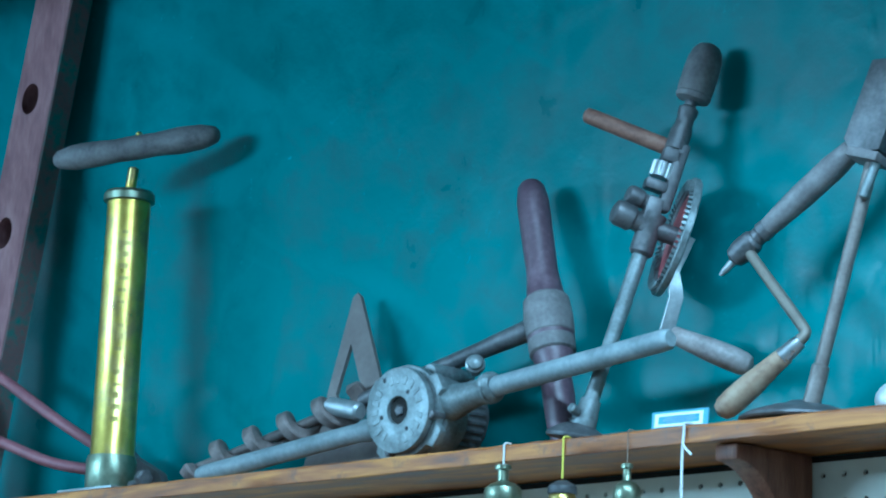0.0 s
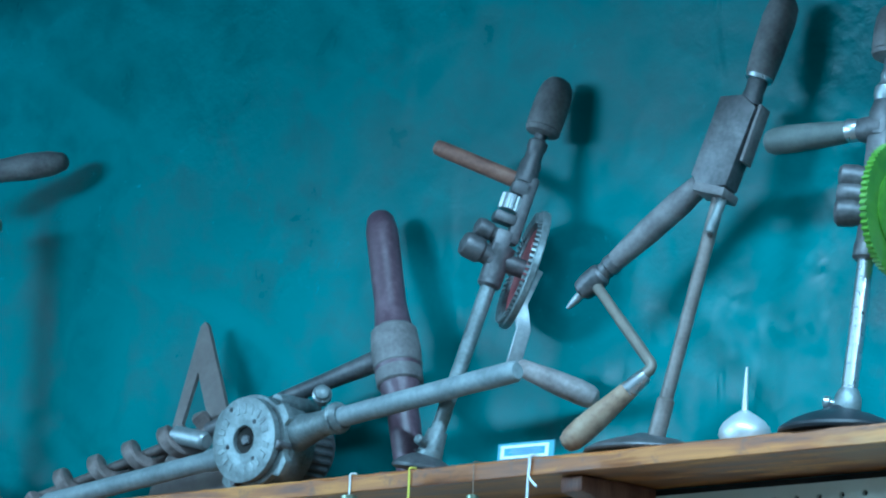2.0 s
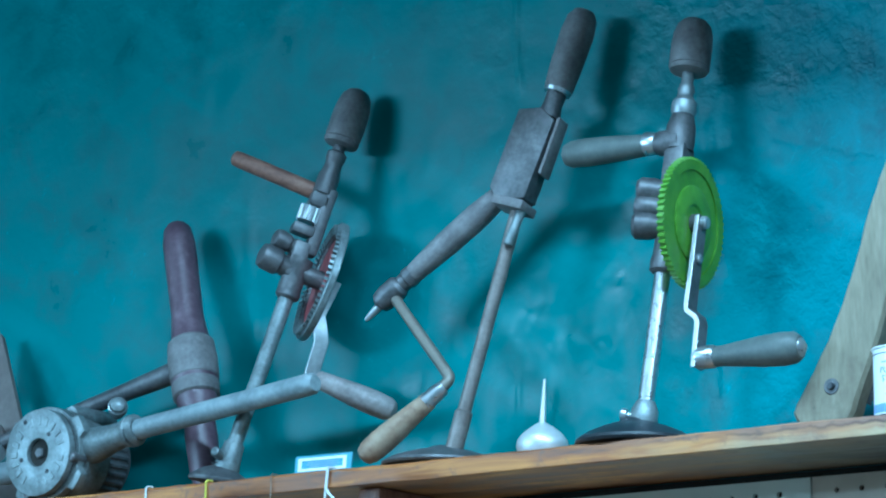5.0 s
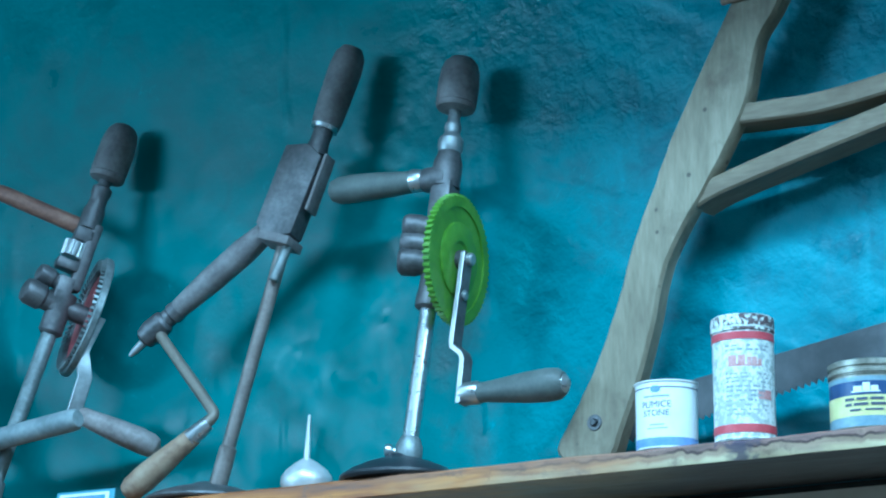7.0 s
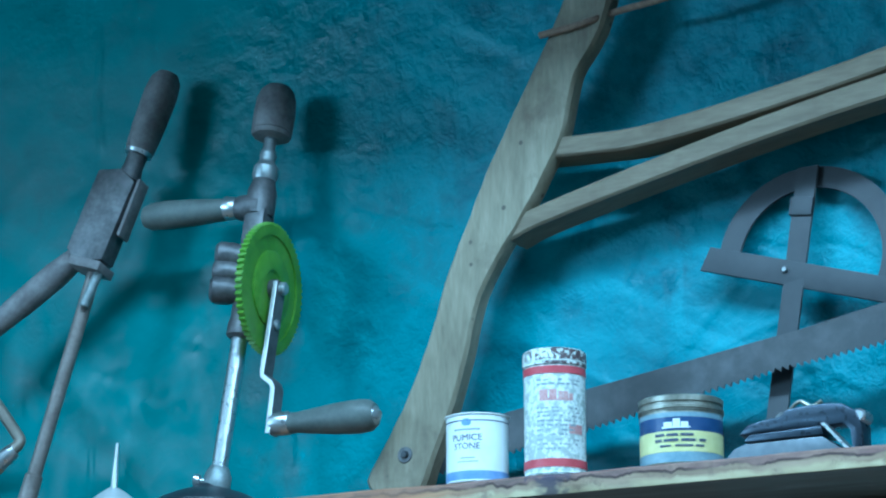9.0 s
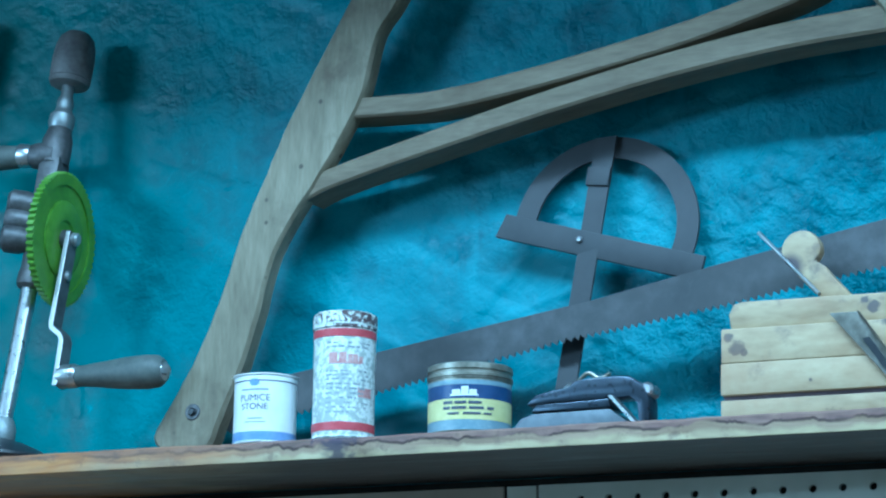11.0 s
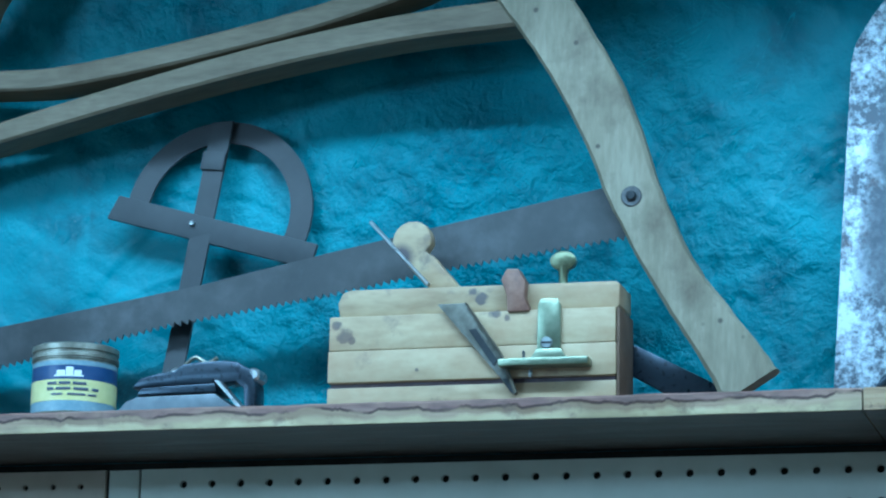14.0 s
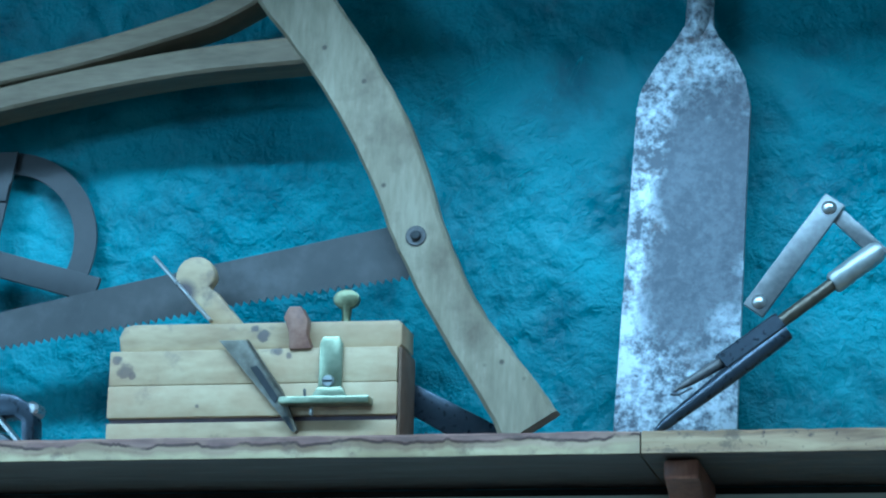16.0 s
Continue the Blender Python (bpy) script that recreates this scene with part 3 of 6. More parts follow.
def circle(r, sides=14):
    return [(r * math.cos(k * math.tau / sides), r * math.sin(k * math.tau / sides)) for k in range(sides)]


def rect(w, h, c=0.0):
    """A rectangle with cut corners, w across and h deep."""
    if not c:
        return [(-w / 2, -h / 2), (w / 2, -h / 2), (w / 2, h / 2), (-w / 2, h / 2)]
    x, y = w / 2, h / 2
    return [(-x + c, -y), (x - c, -y), (x, -y + c), (x, y - c), (x - c, y), (-x + c, y), (-x, y - c), (-x, -y + c)]


def prism(outline, depth, m=Matrix.Identity(4), bevel=0.0, holes=(), bm=None, seg=2):
    """A flat plate: outline in local x, z, thickness along local y from 0 to depth; holes are further closed outlines."""
    out = bm or bmesh.new()
    before = set(out.verts)
    edges = []
    for loop in (outline, *holes):
        vs = [out.verts.new(m @ Vector((x, 0, z))) for x, z in loop]
        edges += [out.edges.new((vs[k], vs[(k + 1) % len(vs)])) for k in range(len(vs))]
    if holes:
        made = bmesh.ops.triangle_fill(out, use_beauty=True, use_dissolve=True, edges=edges)
        faces = [g for g in made["geom"] if isinstance(g, bmesh.types.BMFace)]
    else:
        faces = [out.faces.new([v for v in out.verts if v not in before])]
    res = bmesh.ops.extrude_face_region(out, geom=faces)
    shift = m.to_3x3() @ Vector((0, depth, 0))
    bmesh.ops.translate(out, verts=[g for g in res["geom"] if isinstance(g, bmesh.types.BMVert)], vec=shift)
    bmesh.ops.recalc_face_normals(out, faces=out.faces)
    if bevel:
        sharp = [e for e in out.edges if len(e.link_faces) == 2 and e.calc_face_angle(0) > 0.9 and any(v not in before for v in e.verts)]
        bmesh.ops.bevel(out, geom=sharp, offset=bevel, segments=seg, affect="EDGES", profile=0.5)
    return out


def arc(cx, cz, r, a0, a1, steps=24):
    return [(cx + r * math.cos(radians(a0 + (a1 - a0) * k / steps)), cz + r * math.sin(radians(a0 + (a1 - a0) * k / steps))) for k in range(steps + 1)]


# ---- the setting ----
WEST, EAST, BACK, HIGH = -4.2, 3.2, -4.0, 3.4


def structure(name, bm, mat, label):
    return tagged(finish(name, bm, mat), label, name.split("_")[0], kind="structure")


def lattice_noise(x, z, freq, seed, octaves=1):
    """Smooth random values from -1 to 1 over the wall's face."""
    out, amp, total = np.zeros(np.broadcast(x, z).shape), 1.0, 0.0
    table = np.random.RandomState(seed).uniform(-1, 1, (256, 256))
    for k in range(octaves):
        u, v = x * freq * 2 ** k + 37.3 * k + 91, z * freq * 2 ** k + 11.7 * k + 53
        i, j = np.floor(u).astype(int), np.floor(v).astype(int)
        fu, fv = u - i, v - j
        fu, fv = fu * fu * (3 - 2 * fu), fv * fv * (3 - 2 * fv)
        i0, i1, j0, j1 = i % 256, (i + 1) % 256, j % 256, (j + 1) % 256
        low = table[i0, j0] * (1 - fu) + table[i1, j0] * fu
        top = table[i0, j1] * (1 - fu) + table[i1, j1] * fu
        out += amp * (low * (1 - fv) + top * fv)
        total += amp
        amp *= 0.5
    return out / total


def ramped(v, a, b):
    t = np.clip((v - a) / (b - a), 0, 1)
    return t * t * (3 - 2 * t)


def plaster_relief(x, z):
    """Depth of the plaster face in metres: smooth in the west, dabbed round the drills, swept with a trowel in the east."""
    east = ramped(x, -0.75, -0.25)
    dabbed = (0.22 + 0.78 * ramped(x, -1.3, -0.8)) * (1 - ramped(x, -0.45, 0.0))
    h = 0.0022 * lattice_noise(x, z, 3.5, 1, 2)
    h = h + 0.0007 * lattice_noise(x, z, 16, 2, 3) * (0.35 + 0.9 * east + 0.6 * dabbed)
    rough = ramped(lattice_noise(x, z, 6, 4, 2), -0.2, 0.3)
    h = h - 0.0011 * dabbed * rough * lattice_noise(x + 0.3 * z, z * 0.8, 70, 3, 3)
    runs = 1 - np.abs(lattice_noise(x + 0.06 * z + 0.004 * lattice_noise(x, z, 20, 6), z * 0.07, 46, 5))
    h = h - 0.0012 * ramped(runs, 0.86, 1.0) * (0.15 + dabbed) * ramped(lattice_noise(x, z, 9, 7, 2), 0.0, 0.35)
    # trowel strokes: shallow arcs, streaked along their length, with a lip at the outer side
    rng = random.Random(21)
    for k in range(150):
        cx, cz = rng.uniform(-0.75, 0.9), rng.uniform(1.98, 2.66)
        r, half, wide = rng.uniform(0.10, 0.42), rng.uniform(0.04, 0.11), rng.uniform(0.008, 0.024)
        aim = radians(rng.choice((rng.uniform(15, 75), rng.uniform(95, 160))))
        ox, oz = cx - r * math.cos(aim), cz - r * math.sin(aim)
        dist = np.hypot(x - ox, z - oz) - r
        along = (np.arctan2(z - oz, x - ox) - aim + math.pi) % math.tau - math.pi
        fade = np.clip(1 - np.abs(along) * r / half, 0, 1) ** 0.6
        inside = ramped(dist, -wide, -wide * 0.7) * (1 - ramped(dist, wide * 0.75, wide))
        lip = np.exp(-((dist - wide) / 0.0035) ** 2)
        streak = lattice_noise(dist * 1.0, along * r * 0.06, 210, 40 + k % 7)
        h = h + east * fade * (inside * (0.0007 + 0.0006 * streak) - lip * rng.uniform(0.0005, 0.0019))
    # crusted, finely rippled patches low in the east
    crust = ramped(lattice_noise(x, z, 4.5, 8, 2), 0.0, 0.4) * ramped(x, -0.4, 0.1)
    h = h + 0.0017 * crust * lattice_noise(x * 0.75 - z, z * 1.4 + x, 75, 9, 2)
    # a few hairline cracks
    for k, (x0, z0, x1, z1) in enumerate(((-0.20, 2.22, 0.03, 2.16), (-0.02, 2.27, 0.09, 2.20), (-0.60, 2.30, -0.49, 2.27), (-0.29, 2.26, -0.20, 2.235))):
        t = np.clip((x - x0) / (x1 - x0), 0, 1)
        line = z0 + (z1 - z0) * t + 0.012 * lattice_noise(x, x * 0 + k, 30, 60 + k, 3)
        h = h + 0.0022 * np.exp(-((z - line) / 0.0022) ** 2) * ((x > x0) & (x < x1))
    return np.clip(h + 0.0045, 0.0, 0.011)


def teal_wall():
    """A plastered wall with an uneven hand-worked face."""
    xs = np.concatenate([np.linspace(WEST, -2.5, 12)[:-1], np.arange(-2.5, -0.9, 0.006), np.arange(-0.9, 0.9, 0.0034), np.linspace(0.9, EAST, 14)])
    zs = np.concatenate([np.linspace(0, 1.985, 8)[:-1], np.arange(1.985, 2.66, 0.0034), np.linspace(2.66, HIGH, 8)])
    gx, gz = np.meshgrid(xs, zs, indexing="ij")
    depth = plaster_relief(gx, gz)
    nx, nz = gx.shape
    front = np.stack([gx, depth, gz], -1).reshape(-1, 3)
    ids = np.arange(nx * nz).reshape(nx, nz)
    quads = np.stack([ids[:-1, :-1], ids[1:, :-1], ids[1:, 1:], ids[:-1, 1:]], -1).reshape(-1, 4).tolist()
    n = nx * nz
    back = [(WEST, 0.15, 0), (EAST, 0.15, 0), (EAST, 0.15, HIGH), (WEST, 0.15, HIGH)]
    faces = quads + [(n + 1, n, n + 3, n + 2), ids[:, 0].tolist()[::-1] + [n, n + 1], ids[:, -1].tolist() + [n + 2, n + 3],
                     ids[0, :].tolist() + [n + 3, n], ids[-1, :].tolist()[::-1] + [n + 1, n + 2]]
    me = bpy.data.meshes.new("wall_north")
    me.from_pydata(front.tolist() + back, [], faces)
    me.materials.append(TEAL)
    me.shade_smooth()
    me.set_sharp_from_angle(angle=radians(70))
    return tagged(new("wall_north", me), "uneven teal-painted plaster wall with scuffs and cracks", "wall", kind="structure")


teal_wall()
structure("wall_east", box((EAST + 0.002, BACK, 0), (EAST + 0.12, 0.15, HIGH)), GREY_WALL, "plain plaster wall closing the room")
structure("floor", box((WEST - 0.12, BACK - 0.12, -0.1), (EAST + 0.12, 0.15, -0.002)), FLOOR, "plain brown board floor")
structure("ceiling", box((WEST - 0.12, BACK - 0.12, HIGH + 0.002), (EAST + 0.12, 0.15, HIGH + 0.1)), GREY_WALL, "plain plaster ceiling")


structure("wall_south", box((WEST, BACK - 0.12, 0), (EAST, BACK - 0.002, HIGH)), GREY_WALL, "plain plaster wall closing the room")




def west_wall():
    """The wall on the far side, with a narrow window opening."""
    turn = Matrix.Translation((WEST - 0.002, BACK, 0)) @ Matrix.Rotation(radians(90), 4, "Z")
    bm = prism([(0, 0), (4.15, 0), (4.15, HIGH), (0, HIGH)], 0.12, turn, holes=[[(1.75, 1.65), (2.25, 1.65), (2.25, 2.95), (1.75, 2.95)]])
    return structure("wall_west", bm, GREY_WALL, "plain plaster wall with a narrow window opening")


west_wall()
# unseen block, added to keep the strip light off the upper wall
structure("ceiling_beam", box((WEST, -0.56, 2.692), (EAST, -0.50, HIGH)), GREY_WALL, "unseen block added under the ceiling to shade the upper wall")
JOINT = 0.427


def shelf_board(name, x0, x1, mat, label):
    bm = bmesh.new()
    rng = random.Random(name)
    xs = [x0 + (x1 - x0) * k / 160 for k in range(161)]
    rows = []
    for x in xs:
        j = (rng.random() - 0.5) * 0.0012
        k = (rng.random() - 0.5) * 0.0008
        c = 0.0018 + (rng.random() ** 3) * 0.003
        pts = [(-0.002, TOP), (FRONT + c, TOP + k), (FRONT + j * 0.5, TOP - c * 0.8 + k), (FRONT + j, TOP - THICK + 0.001), (FRONT + 0.001, TOP - THICK), (-0.002, TOP - THICK)]
        rows.append([bm.verts.new((x, y, z)) for y, z in pts])
    for a, b in zip(rows, rows[1:]):
        for k in range(6):
            bm.faces.new((a[k], a[(k + 1) % 6], b[(k + 1) % 6], b[k]))
    bm.faces.new(rows[0])
    bm.faces.new(rows[-1])
    return tagged(finish(name, bm, mat, smooth=30), label, "shelf", kind="structure")


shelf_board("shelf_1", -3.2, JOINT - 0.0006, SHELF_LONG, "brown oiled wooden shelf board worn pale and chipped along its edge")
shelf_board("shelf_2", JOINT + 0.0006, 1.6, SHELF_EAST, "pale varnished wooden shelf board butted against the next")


def peg_panel(name, x0, x1, first, mat, r, label):
    """Perforated hardboard: rows of real holes at one-inch spacing."""
    holes = []
    for row in range(2):
        x = first
        while x < x1 - 0.008:
            if x > x0 + 0.008:
                holes.append([(x + r * math.cos(k * math.tau / 10), 1.9605 - row * 0.0254 + r * math.sin(k * math.tau / 10)) for k in range(10)])
            x += 0.0254
    bm = prism([(x0, 1.88), (x1, 1.88), (x1, TOP - THICK - 0.008), (x0, TOP - THICK - 0.008)], 0.005, Matrix.Translation((0, -0.0115, 0)), holes=holes)
    box((x0, -0.0115, 1.2), (x1, -0.0065, 1.8795), bm=bm)
    return structure(name, bm, mat, label)


peg_panel("wall_panel_1", -2.4, -0.56, -2.396, PEG, 0.0030, "cream-painted pegboard with rows of holes")
peg_panel("wall_panel_2", -0.558, -0.232, -0.5334, BEIGE_PEG, 0.0026, "beige pegboard with rows of small holes")
peg_panel("wall_panel_3", -0.199, 1.2, -0.1609, PEG, 0.0034, "cream-painted pegboard with rows of holes")
structure("trim_strip", box((-0.229, -0.009, 1.2), (-0.202, -0.004, TOP - THICK - 0.008)), PEG, "flat cream strip between two pegboards")
# added sheet paints the shade behind the holes and below the shelf
structure("wall_backing", box((-2.4, -0.0035, 1.2), (1.2, -0.0005, TOP - THICK - 0.001)), HOLE_SHADE, "near-black sheet added for the shade in the pegboard holes and shelf gap")


def bracket(x):
    """A shelf bracket with a hollowed front, its back against the wall."""
    z0 = TOP - THICK - 0.001
    ob = thing("shelf_bracket", "dark red-brown wooden bracket under the shelf", "bracket", (x, -0.02, z0 - 0.16), "shelf brackets")
    outline = [(-0.013, z0), (-0.136, z0), (-0.137, z0 - 0.016)]
    outline += [(-0.137 + 0.095 * math.sin(radians(a)), z0 - 0.016 - 0.14 * (1 - math.cos(radians(a)))) for a in range(10, 91, 10)]
    outline += [(-0.013, z0 - 0.16)]
    m = Matrix(((0, 1, 0, x - 0.0135), (1, 0, 0, 0), (0, 0, 1, 0), (0, 0, 0, 1)))
    part("bracket_board", prism(outline, 0.027, m, 0.003), BRACKET_WOOD, ob)


bracket(-0.972)
bracket(0.456)


# ---- things: shared forms ----
def local(origin, axis, side):
    """Maps a thing's own x (side), y and z (axis) into the room."""
    a = Vector(axis).normalized()
    n = Vector(side)
    n = (n - a * n.dot(a)).normalized()
    b = a.cross(n)
    m = Matrix((n, b, a)).transposed().to_4x4()
    m.translation = Vector(origin)
    return m


def gear(m, R, hub, teeth, thick, tooth=0.0035):
    """A toothed wheel in the plane across m's x axis, with a sunk web and a rim."""
    outline = []
    for k in range(teeth):
        for da, r in ((0.0, R - tooth), (0.22, R), (0.5, R), (0.72, R - tooth)):
            a = (k + da) * math.tau / teeth
            outline.append((r * math.cos(a), r * math.sin(a)))
    turn = m @ Matrix(((0, 1, 0, 0), (1, 0, 0, 0), (0, 0, 1, 0), (0, 0, 0, 1)))
    inner = arc(0, 0, R - 0.012, 0, 360 * 39 / 40, 39)
    bm = prism(outline, thick, turn @ Matrix.Translation((0, -thick / 2, 0)), holes=[inner])
    web = prism(arc(0, 0, R - 0.0115, 0, 360 * 39 / 40, 39), thick * 0.5, turn @ Matrix.Translation((0, -thick / 4, 0)))
    return bm, web


def crown_gear(m, R, teeth):
    """A wheel across m's x axis with bevelled teeth standing on its near face inside a smooth rim, and a sunk web."""
    turn = m @ Matrix(((0, 1, 0, 0), (1, 0, 0, 0), (0, 0, 1, 0), (0, 0, 0, 1)))
    rim = prism(arc(0, 0, R, 0, 360 * 59 / 60, 59), 0.008, turn @ Matrix.Translation((0, -0.004, 0)), 0.0012, holes=[arc(0, 0, R - 0.0150, 0, 360 * 47 / 48, 47)], seg=1)
    cogs = bmesh.new()
    for k in range(teeth):
        spin = m @ Matrix.Rotation(k * math.tau / teeth, 4, "X")
        tilt = Matrix.Translation((-0.0048, 0, R - 0.0088)) @ Matrix.Rotation(radians(-14), 4, "Y") @ Matrix.Diagonal((0.0046, 0.0030, 0.0110, 1))
        bmesh.ops.create_cube(cogs, size=1, matrix=spin @ tilt)
    web = prism(arc(0, 0, R - 0.0145, 0, 360 * 47 / 48, 47), 0.004, turn @ Matrix.Translation((0, -0.001, 0)),
                holes=[arc(0.0, c, 0.0085, 0, 345, 23) for c in (-0.030, 0.030)])
    return rim, cogs, web


def turned(p0, p1, r, shape="grip", sides=26):
    """Turned wooden handles."""
    forms = {
        "grip": [(0, 0.45), (0.02, 0.62), (0.12, 0.62), (0.3, 0.74), (0.55, 0.92), (0.8, 1.0), (0.92, 0.94), (0.985, 0.66), (1.0, 0.3), (1.0, 0)],
        "head": [(0, 0.6), (0.03, 0.92), (0.10, 1.0), (0.13, 0.93), (0.16, 0.99), (0.5, 1.0), (0.72, 0.95), (0.87, 0.82), (0.96, 0.6), (1.0, 0.3), (1.0, 0)],
        "club": [(0, 0.55), (0.03, 0.70), (0.2, 0.78), (0.5, 0.95), (0.75, 1.0), (0.9, 0.93), (0.97, 0.72), (1.0, 0.35), (1.0, 0)],
        "long": [(0, 0.62), (0.04, 0.78), (0.25, 0.9), (0.55, 1.0), (0.8, 0.9), (0.94, 0.75), (1.0, 0.6)],
        "plain": [(0, 0.7), (0.03, 0.95), (0.1, 1.0), (0.9, 0.97), (0.98, 0.9), (1.0, 0.6)],
    }
    return lathe(p0, p1, [(s, r * k) for s, k in forms[shape]], sides)


def strip(points, width, thick, hint, bm=None):
    return sweep(points, rect(thick, width, 0.0006), hint, bm)


# ---- things: the west end ----
def leaning_bar():
    ob = thing("wooden_bar", "old red-brown wooden bar with round holes, leaning on wall", "bar", (-2.29, -0.09, TOP))
    a, b = Vector((-2.252, -0.088, TOP + 0.002)), Vector((-2.119, -0.045, 2.80))
    m = local(a, b - a, (1, 0, 0))
    L = (b - a).length
    hs = []
    for z in (0.365, 0.545):
        hs.append([(-0.012 + 0.017 * math.cos(k * math.tau / 20), z + 0.021 * math.sin(k * math.tau / 20)) for k in range(20)])
    part("bar", prism([(-0.042, 0), (0.033, 0), (0.033, L), (-0.042, L)], 0.034, m, 0.0, holes=hs), POST_WOOD, ob)
    # near-black discs stand in for the shade inside the bar's holes
    for z in (0.365, 0.545):
        bm = bmesh.new()
        bmesh.ops.create_cone(bm, cap_ends=True, segments=20, radius1=0.024, radius2=0.024, depth=0.002,
                              matrix=m @ Matrix.Translation((-0.012, 0.0345, z)) @ Matrix.Rotation(radians(90), 4, "X"))
        part("hole_shade_disc", bm, HOLE_SHADE, ob)
    bm = box((0.0335, 0.001, 0.02), (0.0355, 0.033, L - 0.02))
    bmesh.ops.transform(bm, matrix=m, verts=bm.verts)
    part("painted_edge", bm, POST_CHIP, ob, "side edge with chipped green paint")


def shears():
    ob = thing("shears", "two dull red tool handles lying crossed on the shelf", "shears", (-2.0, -0.08, TOP))
    for pts in ([(-2.50, -0.115, 2.36), (-2.155, -0.10, 2.165), (-2.05, -0.088, 2.102), (-1.985, -0.062, 2.06)],
                [(-2.50, -0.13, 2.155), (-2.25, -0.12, 2.115), (-2.136, -0.11, 2.080), (-2.05, -0.09, 2.048), (-1.97, -0.055, 2.034)]):
        part("handle", sweep(smooth_line(pts), circle(0.0070)), RED_HANDLE, ob)
    part("pivot", rod((-1.968, -0.075, 2.045), (-1.968, -0.035, 2.045), 0.018), DARK_STEEL, ob)
    part("jaw", prism([(-1.99, TOP + 0.001), (-1.88, TOP + 0.001), (-1.90, 2.03), (-1.965, 2.062), (-1.99, 2.05)], 0.012, Matrix.Translation((0, -0.05, 0)), 0.002), DARK_STEEL, ob)


def pump():
    x, y = -1.930, -0.10
    ob = thing("hand_pump", "tarnished brass hand pump with a dark wooden cross handle", "pump", (x, y, TOP))
    part("barrel", lathe((x, y, TOP + 0.004), (x + 0.002, y + 0.01, 2.362), [(0, 0.0275), (0.11, 0.0282), (0.118, 0.0267), (0.5, 0.0265), (1, 0.0265)], 40), BRASS, ob)
    part("base_cap", lathe((x, y, TOP + 0.003), (x, y + 0.001, 2.046), [(0, 0.029), (0.05, 0.0305), (0.85, 0.0305), (1, 0.0288)], 40), PALE_BRASS, ob, "paler brass base cap")
    part("top_cap", lathe((x + 0.002, y + 0.01, 2.360), (x + 0.002, y + 0.0103, 2.374), [(0, 0.028), (0.1, 0.0315), (0.7, 0.0315), (1, 0.0285)], 40), PALE_BRASS, ob)
    rod_ = part("piston_rod", rod((x + 0.002, y + 0.01, 2.374), (x + 0.006, y + 0.012, 2.405), 0.0065), BRASS, ob)
    part("rod_tip", rod((x + 0.008, y + 0.014, 2.418), (x + 0.010, y + 0.015, 2.450), 0.0042), BRASS, rod_)
    a, b = Vector((-2.010, -0.145, 2.416)), Vector((-1.822, -0.040, 2.441))
    prof = [(0, 0.0), (0.005, 0.006), (0.03, 0.011), (0.12, 0.0155), (0.25, 0.0165), (0.38, 0.0145), (0.5, 0.0155), (0.62, 0.0145), (0.76, 0.0168), (0.9, 0.0152), (0.975, 0.0105), (0.995, 0.006), (1, 0)]
    part("cross_handle", lathe(a, b, prof), GREY_WOOD, ob, "dark turned wooden cross handle")
    part("foot_plate", box((x - 0.045, y - 0.045, TOP + 0.0005), (x + 0.055, y + 0.02, TOP + 0.0038), 0.001), STEEL, ob)
    return ob


def print_bars(ob, c, r, phi, bars, mat, name="print_line"):
    """Rows of curved dashes on an upright round surface: (turn from phi in degrees, half width in degrees, z0, z1)."""
    bm = bmesh.new()
    for dphi, half, z0, z1 in bars:
        n_ = max(2, int(half / 4))
        for k in range(n_):
            a0 = radians(phi + dphi - half + 2 * half * k / n_)
            a1 = radians(phi + dphi - half + 2 * half * (k + 1) / n_)
            q = [bm.verts.new((c[0] + rr * math.cos(a), c[1] + rr * math.sin(a), z)) for rr in (r, r + 0.00025) for a, z in ((a0, z0), (a1, z0), (a1, z1), (a0, z1))]
            for f in ((0, 1, 2, 3), (4, 5, 6, 7), (0, 1, 5, 4), (2, 3, 7, 6), (1, 2, 6, 5), (0, 3, 7, 4)):
                bm.faces.new([q[i] for i in f])
    return part(name, bm, mat, ob, "", None)


def bolt_nut():
    ob = thing("bolt", "small rusty bolt with a nut lying on the shelf", "bolt", (-1.852, -0.12, TOP))
    part("shank", rod((-1.875, -0.115, 2.0065), (-1.84, -0.125, 2.008), 0.0045), DARK_STEEL, ob)
    bm = lathe((-1.845, -0.124, 2.0105), (-1.833, -0.127, 2.0105), [(0, 0.0085), (0.1, 0.0105), (0.9, 0.0105), (1, 0.0085)], 6)
    part("nut", bm, DARK_STEEL, ob)


leaning_bar()
shears()
brass_pump = pump()
bolt_nut()
ENGRAVED = surface("engraved_brass", [(0.28, 0.21, 0.06), (0.42, 0.33, 0.11)], 60, 0.45, 0.8, bump=0.1)
marks_rng = random.Random(5)
for k in range(17):
    z = 2.085 + k * 0.0145
    if k in (5, 9):
        continue
    half = 7 + marks_rng.random() * 5
    print_bars(brass_pump, (-1.930 + 0.002 * (z - 2) / 0.36, -0.10 + 0.01 * (z - 2) / 0.36), 0.0265, -42, [(marks_rng.random() * 4 - 2, half, z, z + 0.0035 + marks_rng.random() * 0.004)], ENGRAVED, "engraved_mark")


